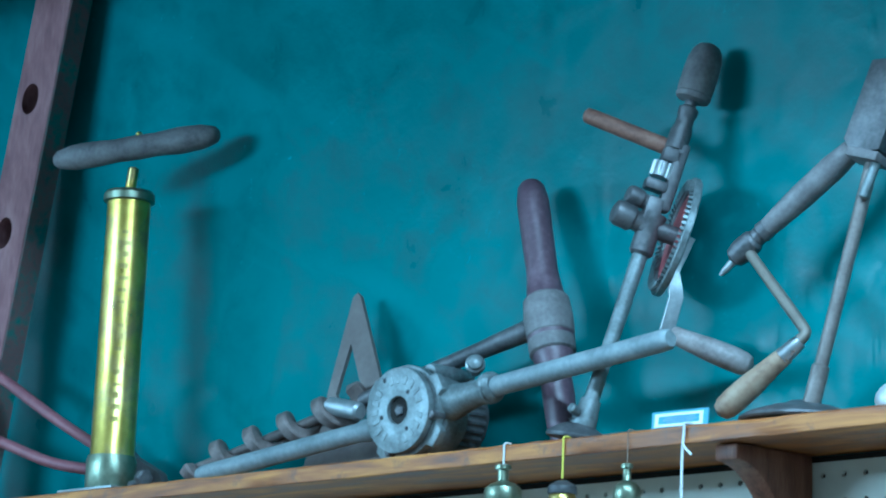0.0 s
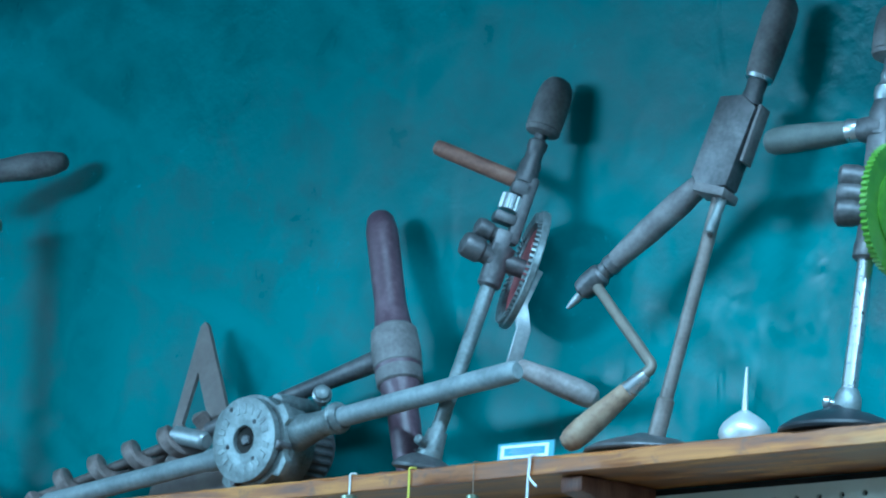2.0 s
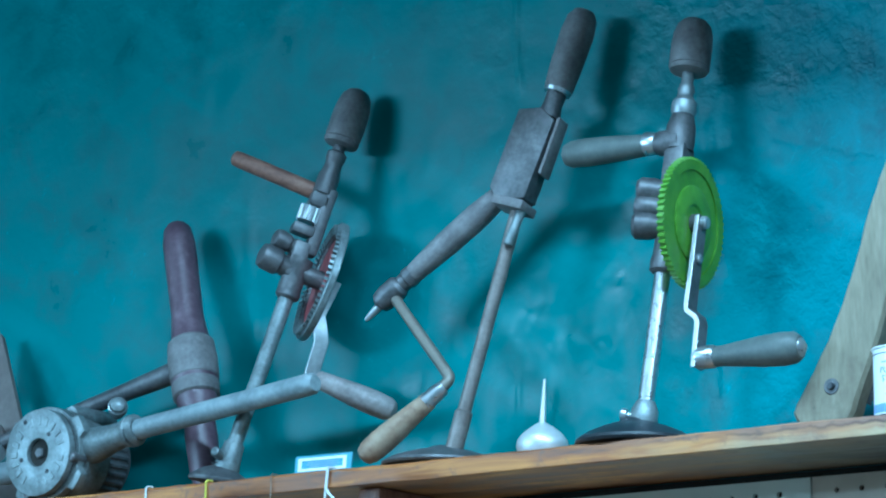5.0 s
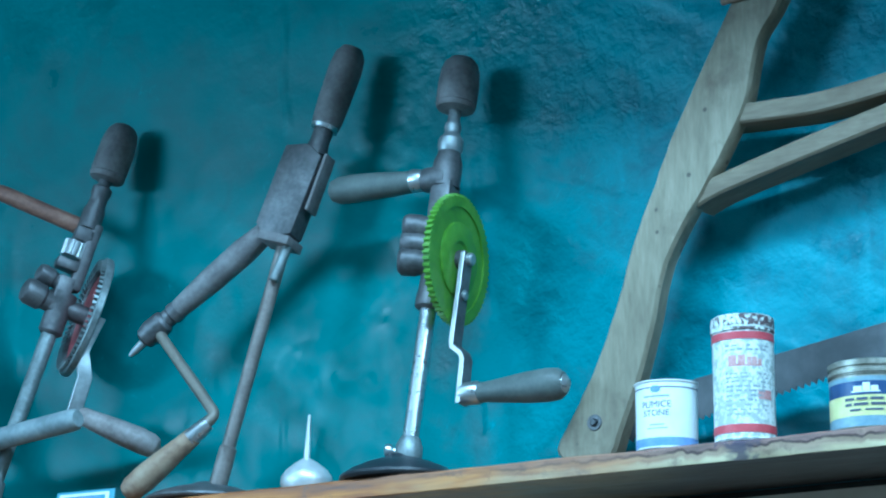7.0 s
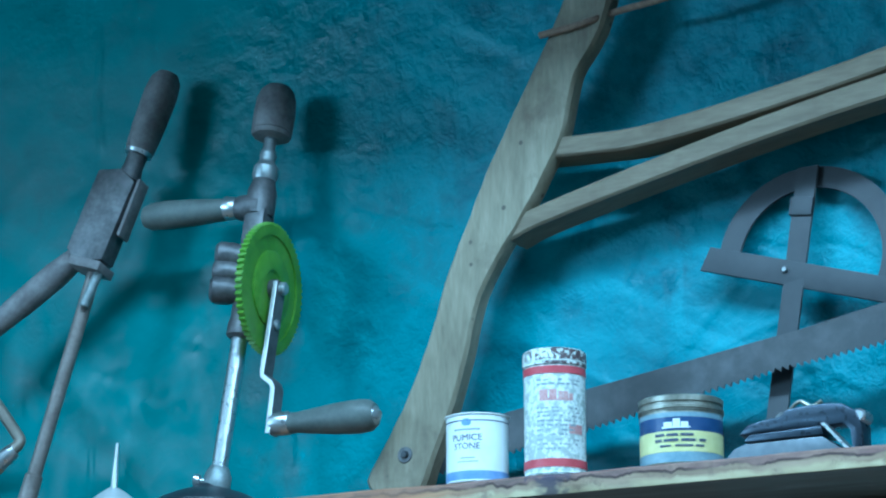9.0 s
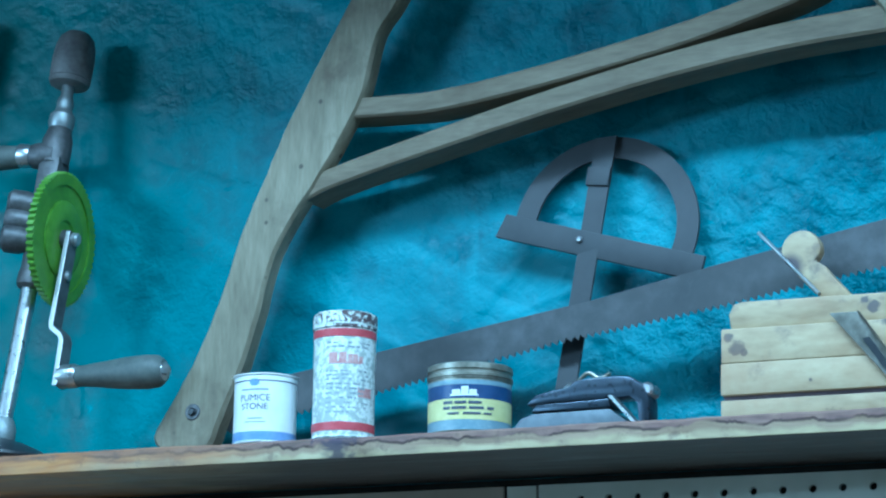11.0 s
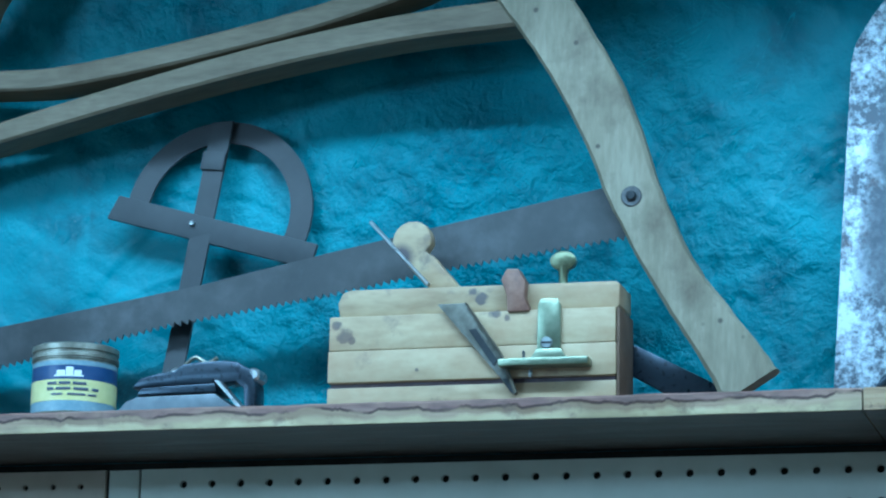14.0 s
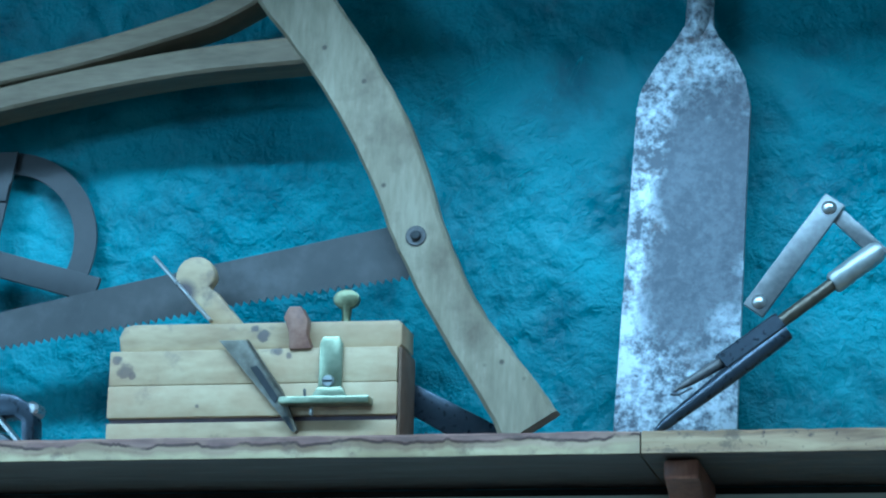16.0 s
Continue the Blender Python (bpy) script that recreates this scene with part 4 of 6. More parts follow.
def t_auger():
    ob = thing("t_auger", "T-handled wood auger with dark red handle and rusty twist", "auger", (-1.25, -0.07, TOP))
    a, b = Vector((-1.228, -0.076, TOP + 0.004)), Vector((-1.324, -0.028, 2.311))
    prof = [(0, 0.008), (0.015, 0.0135), (0.08, 0.0165), (0.2, 0.0172), (0.28, 0.0160), (0.32, 0.0215), (0.345, 0.0222), (0.36, 0.0205), (0.385, 0.0250), (0.45, 0.0255),
            (0.525, 0.0240), (0.55, 0.0205), (0.64, 0.0172), (0.80, 0.0176), (0.92, 0.0178), (0.97, 0.0150), (0.99, 0.0105), (1, 0)]
    part("cross_handle", lathe(a, b, prof, 30), RED_WOOD, ob, "dark red turned cross handle")
    part("collar", lathe(a.lerp(b, 0.335), a.lerp(b, 0.545), [(0, 0.0225), (0.03, 0.0250), (0.24, 0.0255), (0.28, 0.0235), (0.33, 0.0262), (0.65, 0.0268), (0.95, 0.0250), (1, 0.022)], 30), GREY_WOOD, ob)
    s0, s1, s2 = Vector((-1.290, -0.060, 2.138)), Vector((-1.545, -0.058, 2.085)), Vector((-1.822, -0.060, 2.027))
    part("shank", lathe(s0, s1, [(0, 0.012), (0.3, 0.0095), (0.7, 0.0080), (1, 0.0085)], 16), DARK_STEEL, ob)
    u, w, ax = frame_of(s2 - s1)
    L = (s2 - s1).length
    line, steps, turns = [], 180, 4.9
    for k in range(steps + 1):
        t = k / steps
        ang = t * turns * math.tau + 0.6
        line.append(s1 + ax * L * t + (u * math.cos(ang) + w * math.sin(ang)) * 0.0145)
    bm = sweep(line, rect(0.0150, 0.0165, 0.0022), hint=ax)
    rod(s1, s2, 0.0060, sides=12, bm=bm)
    part("twist", bm, surface("rusty_twist", [(0.09, 0.075, 0.07), (0.17, 0.14, 0.13), (0.24, 0.20, 0.19)], 40, 0.6, 0.3), ob, "rusty brown spiral twist")


def steel_square():
    ob = thing("frame_square", "rusty triangular steel frame standing against the wall", "square", (-1.58, -0.05, TOP))
    a = local((-1.591, -0.060, TOP + 0.002), (0, 0.035, 0.22), (1, 0, 0))
    outline = [(0.0, 0.219), (0.006, 0.214), (0.053, 0.118), (0.085, 0.045), (0.10, 0.0), (-0.052, 0.0), (-0.045, 0.03), (-0.028, 0.088), (-0.006, 0.214)]
    hole = [(0.001, 0.158), (0.032, 0.094), (0.047, 0.06), (0.036, 0.052), (0.005, 0.070), (-0.012, 0.098)]
    part("frame_plate", prism(outline, 0.005, a, 0.0, holes=[hole]), surface("rusty_plate", [(0.10, 0.085, 0.08), (0.17, 0.15, 0.14)], 25, 0.55, 0.35, bump=0.2), ob)
    part("lug", lathe((-1.592, -0.066, 2.082), (-1.540, -0.066, 2.070), [(0, 0.008), (0.06, 0.0105), (0.94, 0.0105), (1, 0.008)], 16), STEEL, ob, "worn bright rivet bar")


def die_stock():
    c = Vector((-1.419, -0.132, 2.0535))
    ob = thing("ratchet_die_stock", "grey cast-iron pipe threading stock with two long round handles", "die stock", (c.x, -0.095, TOP))
    # drum, its flange and the lettered face
    part("drum", lathe((c.x, -0.106, c.z), (c.x, -0.028, c.z), [(0, 0.046), (0.04, 0.0490), (0.30, 0.0490), (0.33, 0.0470), (0.48, 0.0465), (0.5, 0.044)], 44), GREY_IRON, ob)
    # rear ring and collar coloured dark to paint shade on the drum's back
    ratchet = [((0.0440 if k % 4 < 2 else 0.0415) * math.cos(k * math.tau / 112), (0.0440 if k % 4 < 2 else 0.0415) * math.sin(k * math.tau / 112)) for k in range(112)]
    part("shaded_ratchet_ring", prism(ratchet, 0.030, Matrix.Translation((c.x, -0.0665, c.z))), DARK_STEEL, ob, "toothed ratchet ring, shade put into its dark colour")
    part("rear_collar", lathe((c.x, -0.0365, c.z), (c.x, -0.026, c.z), [(0, 0.040), (0.7, 0.040), (1, 0.035)], 40), DARK_STEEL, ob)
    lug = []
    for k in range(72):
        a = k * 5
        near = min(abs((a - q + 180) % 360 - 180) for q in (30, 150, 235, 325))
        r = 0.0590 if near < 12 else 0.0505
        lug.append((r * math.cos(radians(a)), r * math.sin(radians(a))))
    part("flange", prism(lug, 0.010, Matrix.Translation((c.x, -0.1205, c.z)), 0.001), GREY_IRON, ob)
    hole = arc(0, 0, 0.0150, 0, 350, 35)
    part("face_collar", lathe((c.x, -0.124, c.z), (c.x, -0.112, c.z), [(0, 0.0435), (0.1, 0.0445), (1, 0.0445)], 44), DARK_STEEL, ob)
    face = part("face_plate", prism(arc(0, 0, 0.0468, 0, 354, 59), 0.009, Matrix.Translation((c.x, c.y, c.z)), 0.0014, holes=[hole]), GREY_IRON, ob, "round face plate with raised worn lettering")
    # flat near-black disc paints the shade down the bore
    part("bore", lathe((c.x, -0.1265, c.z), (c.x, -0.1235, c.z), [(0, 0.0165), (1, 0.0165)], 24), HOLE_SHADE, face)
    part("die", lathe((c.x, -0.1305, c.z), (c.x, -0.1245, c.z), [(0, 0.0050), (0.2, 0.0065), (1, 0.0065)], 5), DARK_STEEL, face)
    bm = bmesh.new()
    rng = random.Random(4)
    for k in range(19):
        if k in (6, 13):
            continue
        a = radians(15 + k * 18.4)
        w, h = 0.0048 + rng.random() * 0.002, 0.0100
        m = Matrix.Translation((c.x + 0.0335 * math.cos(a), c.y - 0.0008, c.z + 0.0335 * math.sin(a))) @ Matrix.Rotation(-a, 4, "Y")
        b = box((-h / 2, 0, -w / 2), (h / 2, 0.0012, w / 2), 0.0004, 1)
        me = bpy.data.meshes.new("tmp")
        bmesh.ops.transform(b, matrix=m, verts=b.verts)
        b.to_mesh(me)
        bm.from_mesh(me)
        b.free()
        bpy.data.meshes.remove(me)
    part("raised_lettering", bm, GREY_IRON, face, "raised worn marks", None)
    for a, r in ((50, 0.024), (195, 0.024), (305, 0.026), (120, 0.039)):
        q = Vector((c.x + r * math.cos(radians(a)), c.y, c.z + r * math.sin(radians(a))))
        part("screw", lathe(q + Vector((0, -0.0012, 0)), q + Vector((0, 0.004, 0)), [(0, 0.0018), (0.2, 0.0026), (1, 0.0026)], 10), BLACK, face)
    for a in (250, 350):
        q = Vector((c.x + 0.046 * math.cos(radians(a)), -0.120, c.z + 0.046 * math.sin(radians(a))))
        part("clamp_lug", rod(q + Vector((0, -0.010, 0)), q + Vector((0, 0.012, 0)), 0.0055), DARK_STEEL, ob)
    y = -0.094
    part("socket", lathe((c.x + 0.035, y, c.z + 0.0065), (-1.300, -0.112, 2.0690), [(0, 0.021), (0.25, 0.0185), (0.55, 0.0150), (0.8, 0.0138), (1, 0.013)], 26), GREY_IRON, ob)
    part("collar", lathe((-1.310, -0.111, 2.068), (-1.293, -0.1125, 2.070), [(0, 0.013), (0.15, 0.0165), (0.45, 0.0172), (0.55, 0.0145), (0.7, 0.0168), (1, 0.013)], 26), GREY_IRON, ob)
    part("handle", lathe((-1.297, -0.112, 2.0695), (-1.044, -0.131, 2.0915), [(0, 0.0108), (0.96, 0.0112), (0.985, 0.0108), (1, 0.008)], 24), PIPE, ob)
    part("handle", lathe((-1.468, y, 2.046), (-1.770, -0.100, 2.0115), [(0, 0.0125), (0.12, 0.0128), (0.14, 0.0108), (0.97, 0.0108), (1, 0.008)], 24), PIPE, ob)
    tube = part("pawl_tube", lathe((c.x + 0.020, -0.104, c.z + 0.043), (c.x + 0.020, -0.040, c.z + 0.043), [(0, 0.0085), (0.05, 0.0100), (0.95, 0.0100), (1, 0.008)], 20), GREY_IRON, ob)
    part("pawl_knob", lathe((-1.372, -0.060, 2.100), (-1.352, -0.082, 2.107), [(0, 0.006), (0.5, 0.0068), (0.6, 0.0092), (0.8, 0.0092), (0.92, 0.0075), (0.98, 0.004), (1, 0.001)], 20), GREY_IRON, tube, "grey iron pawl knob")
    part("pawl_ring", lathe((-1.3625, -0.0705, 2.1033), (-1.3560, -0.0777, 2.1056), [(0, 0.0088), (0.1, 0.0104), (0.9, 0.0104), (1, 0.0090)], 24), CHROME, tube, "bright pawl ring")


t_auger()
steel_square()
die_stock()


# ---- things: the three drills ----
def breast_plate(ob, c, r, mat, lean=(0, 0, 1), h=0.016):
    a = Vector(lean).normalized()
    prof = [(0, r * 0.97), (0.10, r), (0.2, r * 0.99), (0.45, r * 0.82), (0.7, r * 0.55), (0.88, r * 0.28), (1, 0.012), (1, 0)]
    return part("breast_plate", lathe(Vector(c), Vector(c) + a * h, prof, 40), mat, ob, "domed round breast plate")


def red_drill():
    O, T = Vector((-1.176, -0.115, 2.006)), Vector((-1.0785, -0.021, 2.4255))
    ob = thing("breast_drill", "old breast drill with faded red gear and dusty wooden head", "drill", (O.x, O.y, TOP), "leaning drills")
    ax = (T - O).normalized()
    L = (T - O).length
    m = local(O, ax, (0.64, 0.77, 0))

    def at(x, y, z):
        return m @ Vector((x, y, z))
    breast_plate(ob, (O.x - 0.004, O.y, TOP + 0.004), 0.032, DARK_STEEL, (0.16, 0.05, 1), 0.020)
    part("socket", lathe(at(0, 0, 0.008), at(0, 0, 0.040), [(0, 0.0125), (0.15, 0.014), (0.6, 0.012), (1, 0.0105)], 20), GREY_IRON, ob)
    part("thumb_screw", rod(at(-0.010, -0.008, 0.022), at(-0.020, -0.016, 0.024), 0.005), GREY_IRON, ob)
    part("shaft", lathe(at(0, 0, 0.030), at(0, 0, 0.225), [(0, 0.0080), (1, 0.0080)], 20), GREY_IRON, ob)
    part("frame_sleeve", lathe(at(0, 0, 0.200), at(0, 0, 0.245), [(0, 0.010), (0.06, 0.0125), (0.7, 0.0125), (0.8, 0.0145), (1, 0.0145)], 22), DARK_STEEL, ob)
    bm = box((-0.012, -0.011, 0.222), (0.006, 0.011, 0.262), 0.003)
    box((0.000, -0.010, 0.250), (0.014, 0.008, 0.326), 0.004, bm=bm)
    box((-0.020, -0.012, 0.268), (0.004, 0.008, 0.280), 0.003, bm=bm)
    box((-0.012, -0.010, 0.302), (0.010, 0.008, 0.318), 0.003, bm=bm)
    bmesh.ops.transform(bm, matrix=m, verts=bm.verts)
    part("frame", bm, DARK_STEEL, ob)
    for z, r, l0 in ((0.232, 0.0140, 0.042), (0.254, 0.0105, 0.034)):
        part("side_boss", lathe(at(-0.008, 0, z), at(-l0, -0.006, z + 0.002), [(0, r * 0.8), (0.3, r * 0.8), (0.4, r), (0.8, r), (0.95, r * 0.85), (1, r * 0.5)], 18), DARK_STEEL, ob)
    star = [((0.0112 if k % 4 in (1, 2) else 0.0092) * math.cos(k * math.tau / 48), (0.0112 if k % 4 in (1, 2) else 0.0092) * math.sin(k * math.tau / 48)) for k in range(48)]
    bm = prism(star, 0.016, m @ Matrix(((1, 0, 0, -0.008), (0, 0, 1, -0.006), (0, 1, 0, 0.283), (0, 0, 0, 1))))
    part("pinion", bm, CHROME, ob, "small bright toothed pinion")
    part("neck", lathe(at(0, 0, 0.318), at(0, 0, 0.384), [(0, 0.0115), (0.3, 0.0115), (0.4, 0.0095), (0.55, 0.0090), (0.6, 0.0105), (0.7, 0.0105), (0.75, 0.0065), (1, 0.0065)], 20), DARK_STEEL, ob)
    part("head", turned(at(0, 0, 0.373), at(0, 0, L - 0.003), 0.0190, "head"), GREY_WOOD, ob, "dusty turned wooden head")
    part("side_pin", turned((-1.114, -0.044, 2.312), (-1.200, -0.081, 2.3555), 0.0088, "plain"), ORANGE_WOOD, ob, "orange-brown wooden side pin")
    g = m @ Matrix.Translation((0.030, 0, 0.231))
    rim, teeth, web = crown_gear(g, 0.0645, 62)
    wheel = part("gear_rim", rim, GREY_IRON, ob, "worn smooth rim")
    part("gear_teeth", teeth, GREY_IRON, wheel, "", None)
    part("gear_web", web, RED_PAINT, wheel, "faded red web", None)
    part("hub", rod(g @ Vector((-0.03, 0, 0)), g @ Vector((0.012, 0, 0)), 0.010), DARK_STEEL, ob)
    part("crank_arm", strip([g @ Vector((0.012, 0, 0.004)), (-1.097, -0.062, 2.177), (-1.094, -0.060, 2.150), (-1.107, -0.062, 2.110)], 0.015, 0.0045, (0.64, 0.77, 0)), STEEL, ob)
    part("crank_handle", turned((-1.100, -0.060, 2.112), (-1.028, -0.020, 2.076), 0.0130, "club"), WORN_HANDLE, ob, "dusty wooden crank handle")


def box_drill():
    ob = thing("breast_drill", "old breast drill with square iron gear box and wooden handles", "drill", (-0.93, -0.10, TOP), "leaning drills")
    breast_plate(ob, (-0.918, -0.088, TOP + 0.0015), 0.061, DARK_STEEL, (0.02, 0.02, 1), 0.021)
    s0, s1 = Vector((-0.905, -0.092, 2.012)), Vector((-0.847, -0.064, 2.258))
    part("shaft", lathe(s0, s1, [(0, 0.0088), (0.17, 0.0088), (0.18, 0.0068), (1, 0.0068)], 18), surface("brown_steel", [(0.12, 0.105, 0.095), (0.24, 0.215, 0.20)], 40, 0.5, 0.4), ob)
    t0, t1 = Vector((-0.849, -0.066, 2.262)), Vector((-0.792, -0.030, 2.458))
    m = local(t0, t1 - t0, (1, 0.15, 0))
    L = (t1 - t0).length
    bm = prism([(-0.022, 0.006), (-0.008, -0.006), (0.020, 0.002), (0.0225, 0.086), (0.004, 0.096), (-0.020, 0.090)], 0.026, m @ Matrix.Translation((-0.005, -0.013, 0)), 0.002)
    body = part("gear_box", bm, DARK_STEEL, ob, "dark square gear box")
    bm = box((0.0185, -0.010, 0.03), (0.022, 0.010, 0.09), 0.001)
    bmesh.ops.transform(bm, matrix=m, verts=bm.verts)
    part("side_plate", bm, GREY_WOOD, body)
    bm = box((-0.018, -0.016, -0.010), (0.017, 0.016, -0.0005), 0.0015)
    bmesh.ops.transform(bm, matrix=m, verts=bm.verts)
    part("end_plate", bm, GREY_WOOD, body, "tarnished brown end plate")
    part("lock_pin", rod(m @ Vector((0.012, -0.004, -0.008)), m @ Vector((0.010, -0.004, -0.046)), 0.0048), GREY_IRON, ob)
    part("neck", lathe(m @ Vector((0.003, 0, 0.090)), m @ Vector((0.003, 0, 0.124)), [(0, 0.012), (0.4, 0.0095), (1, 0.0105)], 20), DARK_STEEL, ob)
    part("ferrule", lathe(m @ Vector((0.003, 0, 0.116)), m @ Vector((0.003, 0, 0.121)), [(0, 0.0135), (1, 0.0142)], 24), BRIGHT, ob)
    part("top_handle", lathe(m @ Vector((0.003, 0, 0.120)), m @ Vector((0.002, 0, L)), [(0, 0.0142), (0.1, 0.0150), (0.3, 0.0160), (0.7, 0.0168), (0.88, 0.0150), (0.97, 0.0100), (1, 0)], 26), GREY_WOOD, ob, "dusty wooden top handle")
    a, b = Vector((-0.860, -0.062, 2.278)), Vector((-0.975, -0.071, 2.200))
    part("arm_grip", lathe(a, b, [(0, 0.0085), (0.06, 0.0105), (0.3, 0.0132), (0.6, 0.0128), (0.85, 0.0110), (1, 0.0095)], 24), GREY_WOOD, ob, "dark wooden arm grip")
    part("ferrule", lathe(b + (a - b) * 0.05, b + (b - a) * 0.10, [(0, 0.0105), (0.4, 0.0112), (0.5, 0.0095), (1, 0.0095)], 20), DARK_STEEL, ob)
    hub = Vector((-0.997, -0.075, 2.184))
    part("hub", lathe(hub + Vector((0.014, 0.002, 0.010)), hub + Vector((-0.012, -0.002, -0.009)), [(0, 0.010), (0.1, 0.0125), (0.6, 0.0130), (0.9, 0.0110), (1, 0.007)], 18), DARK_STEEL, ob)
    part("wing_screw", lathe(hub + Vector((-0.008, -0.003, -0.010)), (-1.021, -0.081, 2.160), [(0, 0.005), (0.3, 0.0046), (0.7, 0.0038), (1, 0.002)], 12), STEEL, ob, "worn steel wing screw")
    line = smooth_line([(-0.988, -0.077, 2.180), (-0.950, -0.083, 2.136), (-0.918, -0.088, 2.099), (-0.911, -0.090, 2.088), (-0.917, -0.096, 2.078)], 6)
    part("crank_rod", sweep(line, circle(0.0056, 12)), surface("tan_metal", [(0.13, 0.115, 0.095), (0.20, 0.18, 0.15)], 40, 0.5, 0.3), ob, "bent brownish crank rod")
    part("ferrule", lathe((-0.914, -0.094, 2.080), (-0.931, -0.101, 2.065), [(0, 0.007), (0.3, 0.0082), (1, 0.0088)], 20), BRIGHT, ob, "bright steel ferrule")
    part("crank_handle", turned((-0.926, -0.099, 2.069), (-0.999, -0.112, 2.0150), 0.0130, "club"), TAN_WOOD, ob, "tan wooden crank handle")


def green_drill():
    O, T = Vector((-0.686, -0.100, 2.006)), Vector((-0.661, -0.035, 2.423))
    ob = thing("breast_drill", "breast drill with a bright green gear wheel and grey wooden handles", "drill", (O.x, O.y, TOP), "leaning drills")
    ax = (T - O).normalized()
    L = (T - O).length
    m = local(O, ax, (1, 0.08, 0))

    def at(x, y, z):
        return m @ Vector((x, y, z))
    breast_plate(ob, (O.x - 0.006, O.y, TOP + 0.0015), 0.056, BLACK, (0.0, 0.02, 1), 0.026)
    part("socket", lathe(at(0, 0, 0.012), at(0, 0, 0.038), [(0, 0.0115), (0.2, 0.013), (0.7, 0.0125), (1, 0.009)], 20), GREY_IRON, ob)
    part("thumb_screw", lathe(at(-0.010, -0.004, 0.024), at(-0.021, -0.008, 0.024), [(0, 0.003), (0.4, 0.003), (0.5, 0.0058), (0.9, 0.0058), (1, 0.004)], 14), BRIGHT, ob)
    part("shaft", lathe(at(0, 0, 0.032), at(0, 0, 0.172), [(0, 0.0076), (1, 0.0076)], 22), BRIGHT, ob, "bright steel shaft")
    part("frame_sleeve", lathe(at(0, 0, 0.163), at(0, 0, 0.215), [(0, 0.010), (0.05, 0.0130), (0.25, 0.0130), (0.35, 0.0115), (1, 0.0115)], 22), DARK_STEEL, ob)
    bm = box((-0.010, -0.012, 0.200), (0.012, 0.012, 0.292), 0.004)
    bmesh.ops.transform(bm, matrix=m, verts=bm.verts)
    part("frame", bm, DARK_STEEL, ob)
    for z, r in ((0.208, 0.0135), (0.226, 0.0120), (0.243, 0.0125)):
        part("side_boss", lathe(at(-0.004, -0.006, z), at(-0.031, -0.014, z), [(0, r * 0.9), (0.25, r * 0.9), (0.4, r), (0.85, r), (0.97, r * 0.8), (1, r * 0.4)], 18), DARK_STEEL, ob)
    part("neck", lathe(at(0, 0, 0.286), at(0, 0, 0.330), [(0, 0.014), (0.2, 0.0145), (0.55, 0.0140), (0.7, 0.0120), (0.9, 0.0098), (1, 0.008)], 22), DARK_STEEL, ob)
    part("spindle", lathe(at(0, 0, 0.322), at(0, 0, 0.374), [(0, 0.0105), (0.10, 0.0122), (0.26, 0.0118), (0.34, 0.0085), (0.42, 0.0072), (0.5, 0.0082), (0.6, 0.0070), (0.64, 0.0058), (1, 0.0060)], 20), STEEL, ob)
    part("head", turned(at(0, 0, 0.366), at(0, 0, L - 0.001), 0.0198, "head"), GREY_WOOD, ob, "dusty turned wooden head")
    part("handle_socket", lathe(at(0.004, -0.004, 0.294), at(-0.024, -0.004, 0.293), [(0, 0.011), (0.5, 0.0125), (0.8, 0.012), (1, 0.009)], 20), DARK_STEEL, ob)
    part("side_handle", turned(at(-0.020, -0.004, 0.2935), at(-0.122, -0.006, 0.2872), 0.0140, "club"), GREY_GREEN_WOOD, ob, "grey-green wooden side handle")
    part("ferrule", lathe(at(-0.020, -0.004, 0.2935), at(-0.034, -0.004, 0.2938), [(0, 0.0098), (0.2, 0.0108), (0.9, 0.0116), (1, 0.011)], 22), BRIGHT, ob)
    g = m @ Matrix.Translation((0.023, 0, 0.212))
    rim, web = gear(g, 0.0625, 0.01, 64, 0.0065, 0.0026)
    wheel = part("gear_rim", rim, GREEN_PAINT, ob, "bright green toothed rim", None)
    part("gear_web", web, GREEN_PAINT, wheel, "", None)
    part("gear_ring", lathe(g @ Vector((0.001, 0, 0)), g @ Vector((0.0042, 0, 0)), [(0, 0.036), (0.6, 0.036), (1, 0.034), (1, 0.018), (0.4, 0.016)], 40), GREEN_PAINT, wheel)
    part("hub", rod(g @ Vector((-0.03, 0, 0)), g @ Vector((0.010, 0, 0)), 0.009), DARK_STEEL, ob)
    part("crank_bolt", rod(g @ Vector((0.009, 0, 0)), g @ Vector((0.018, 0, 0)), 0.0062), STEEL, ob)
    part("crank_bolt", rod(g @ Vector((0.009, 0, -0.036)), g @ Vector((0.016, 0, -0.036)), 0.005), STEEL, ob)
    line = [at(0.0335, 0, 0.218), at(0.0335, 0, 0.130), at(0.0345, 0, 0.125), at(0.0445, 0, 0.118), at(0.0470, 0, 0.113), at(0.0485, 0, 0.070)]
    # dark face and bright strip paint how the arm reflects the room
    arm = part("crank_arm", strip(line, 0.0165, 0.0042, (0, 1, 0)), DARK_STEEL, ob, "flat steel crank arm, dark reflection put into its colour")
    part("edge_glint", strip([q + Vector((0, -0.0084, 0)) for q in line], 0.0012, 0.0046, (0, 1, 0)), SATIN, arm, "bright strip in place of light on the edge")
    part("ferrule", lathe(at(0.046, 0, 0.079), at(0.066, 0, 0.0805), [(0, 0.0085), (0.1, 0.0105), (0.9, 0.0110), (1, 0.0100)], 22), BRIGHT, ob)
    part("crank_handle", turned(at(0.062, 0, 0.0800), at(0.153, -0.003, 0.0865), 0.0155, "grip"), GREY_GREEN_WOOD, ob, "grey-green wooden crank handle")
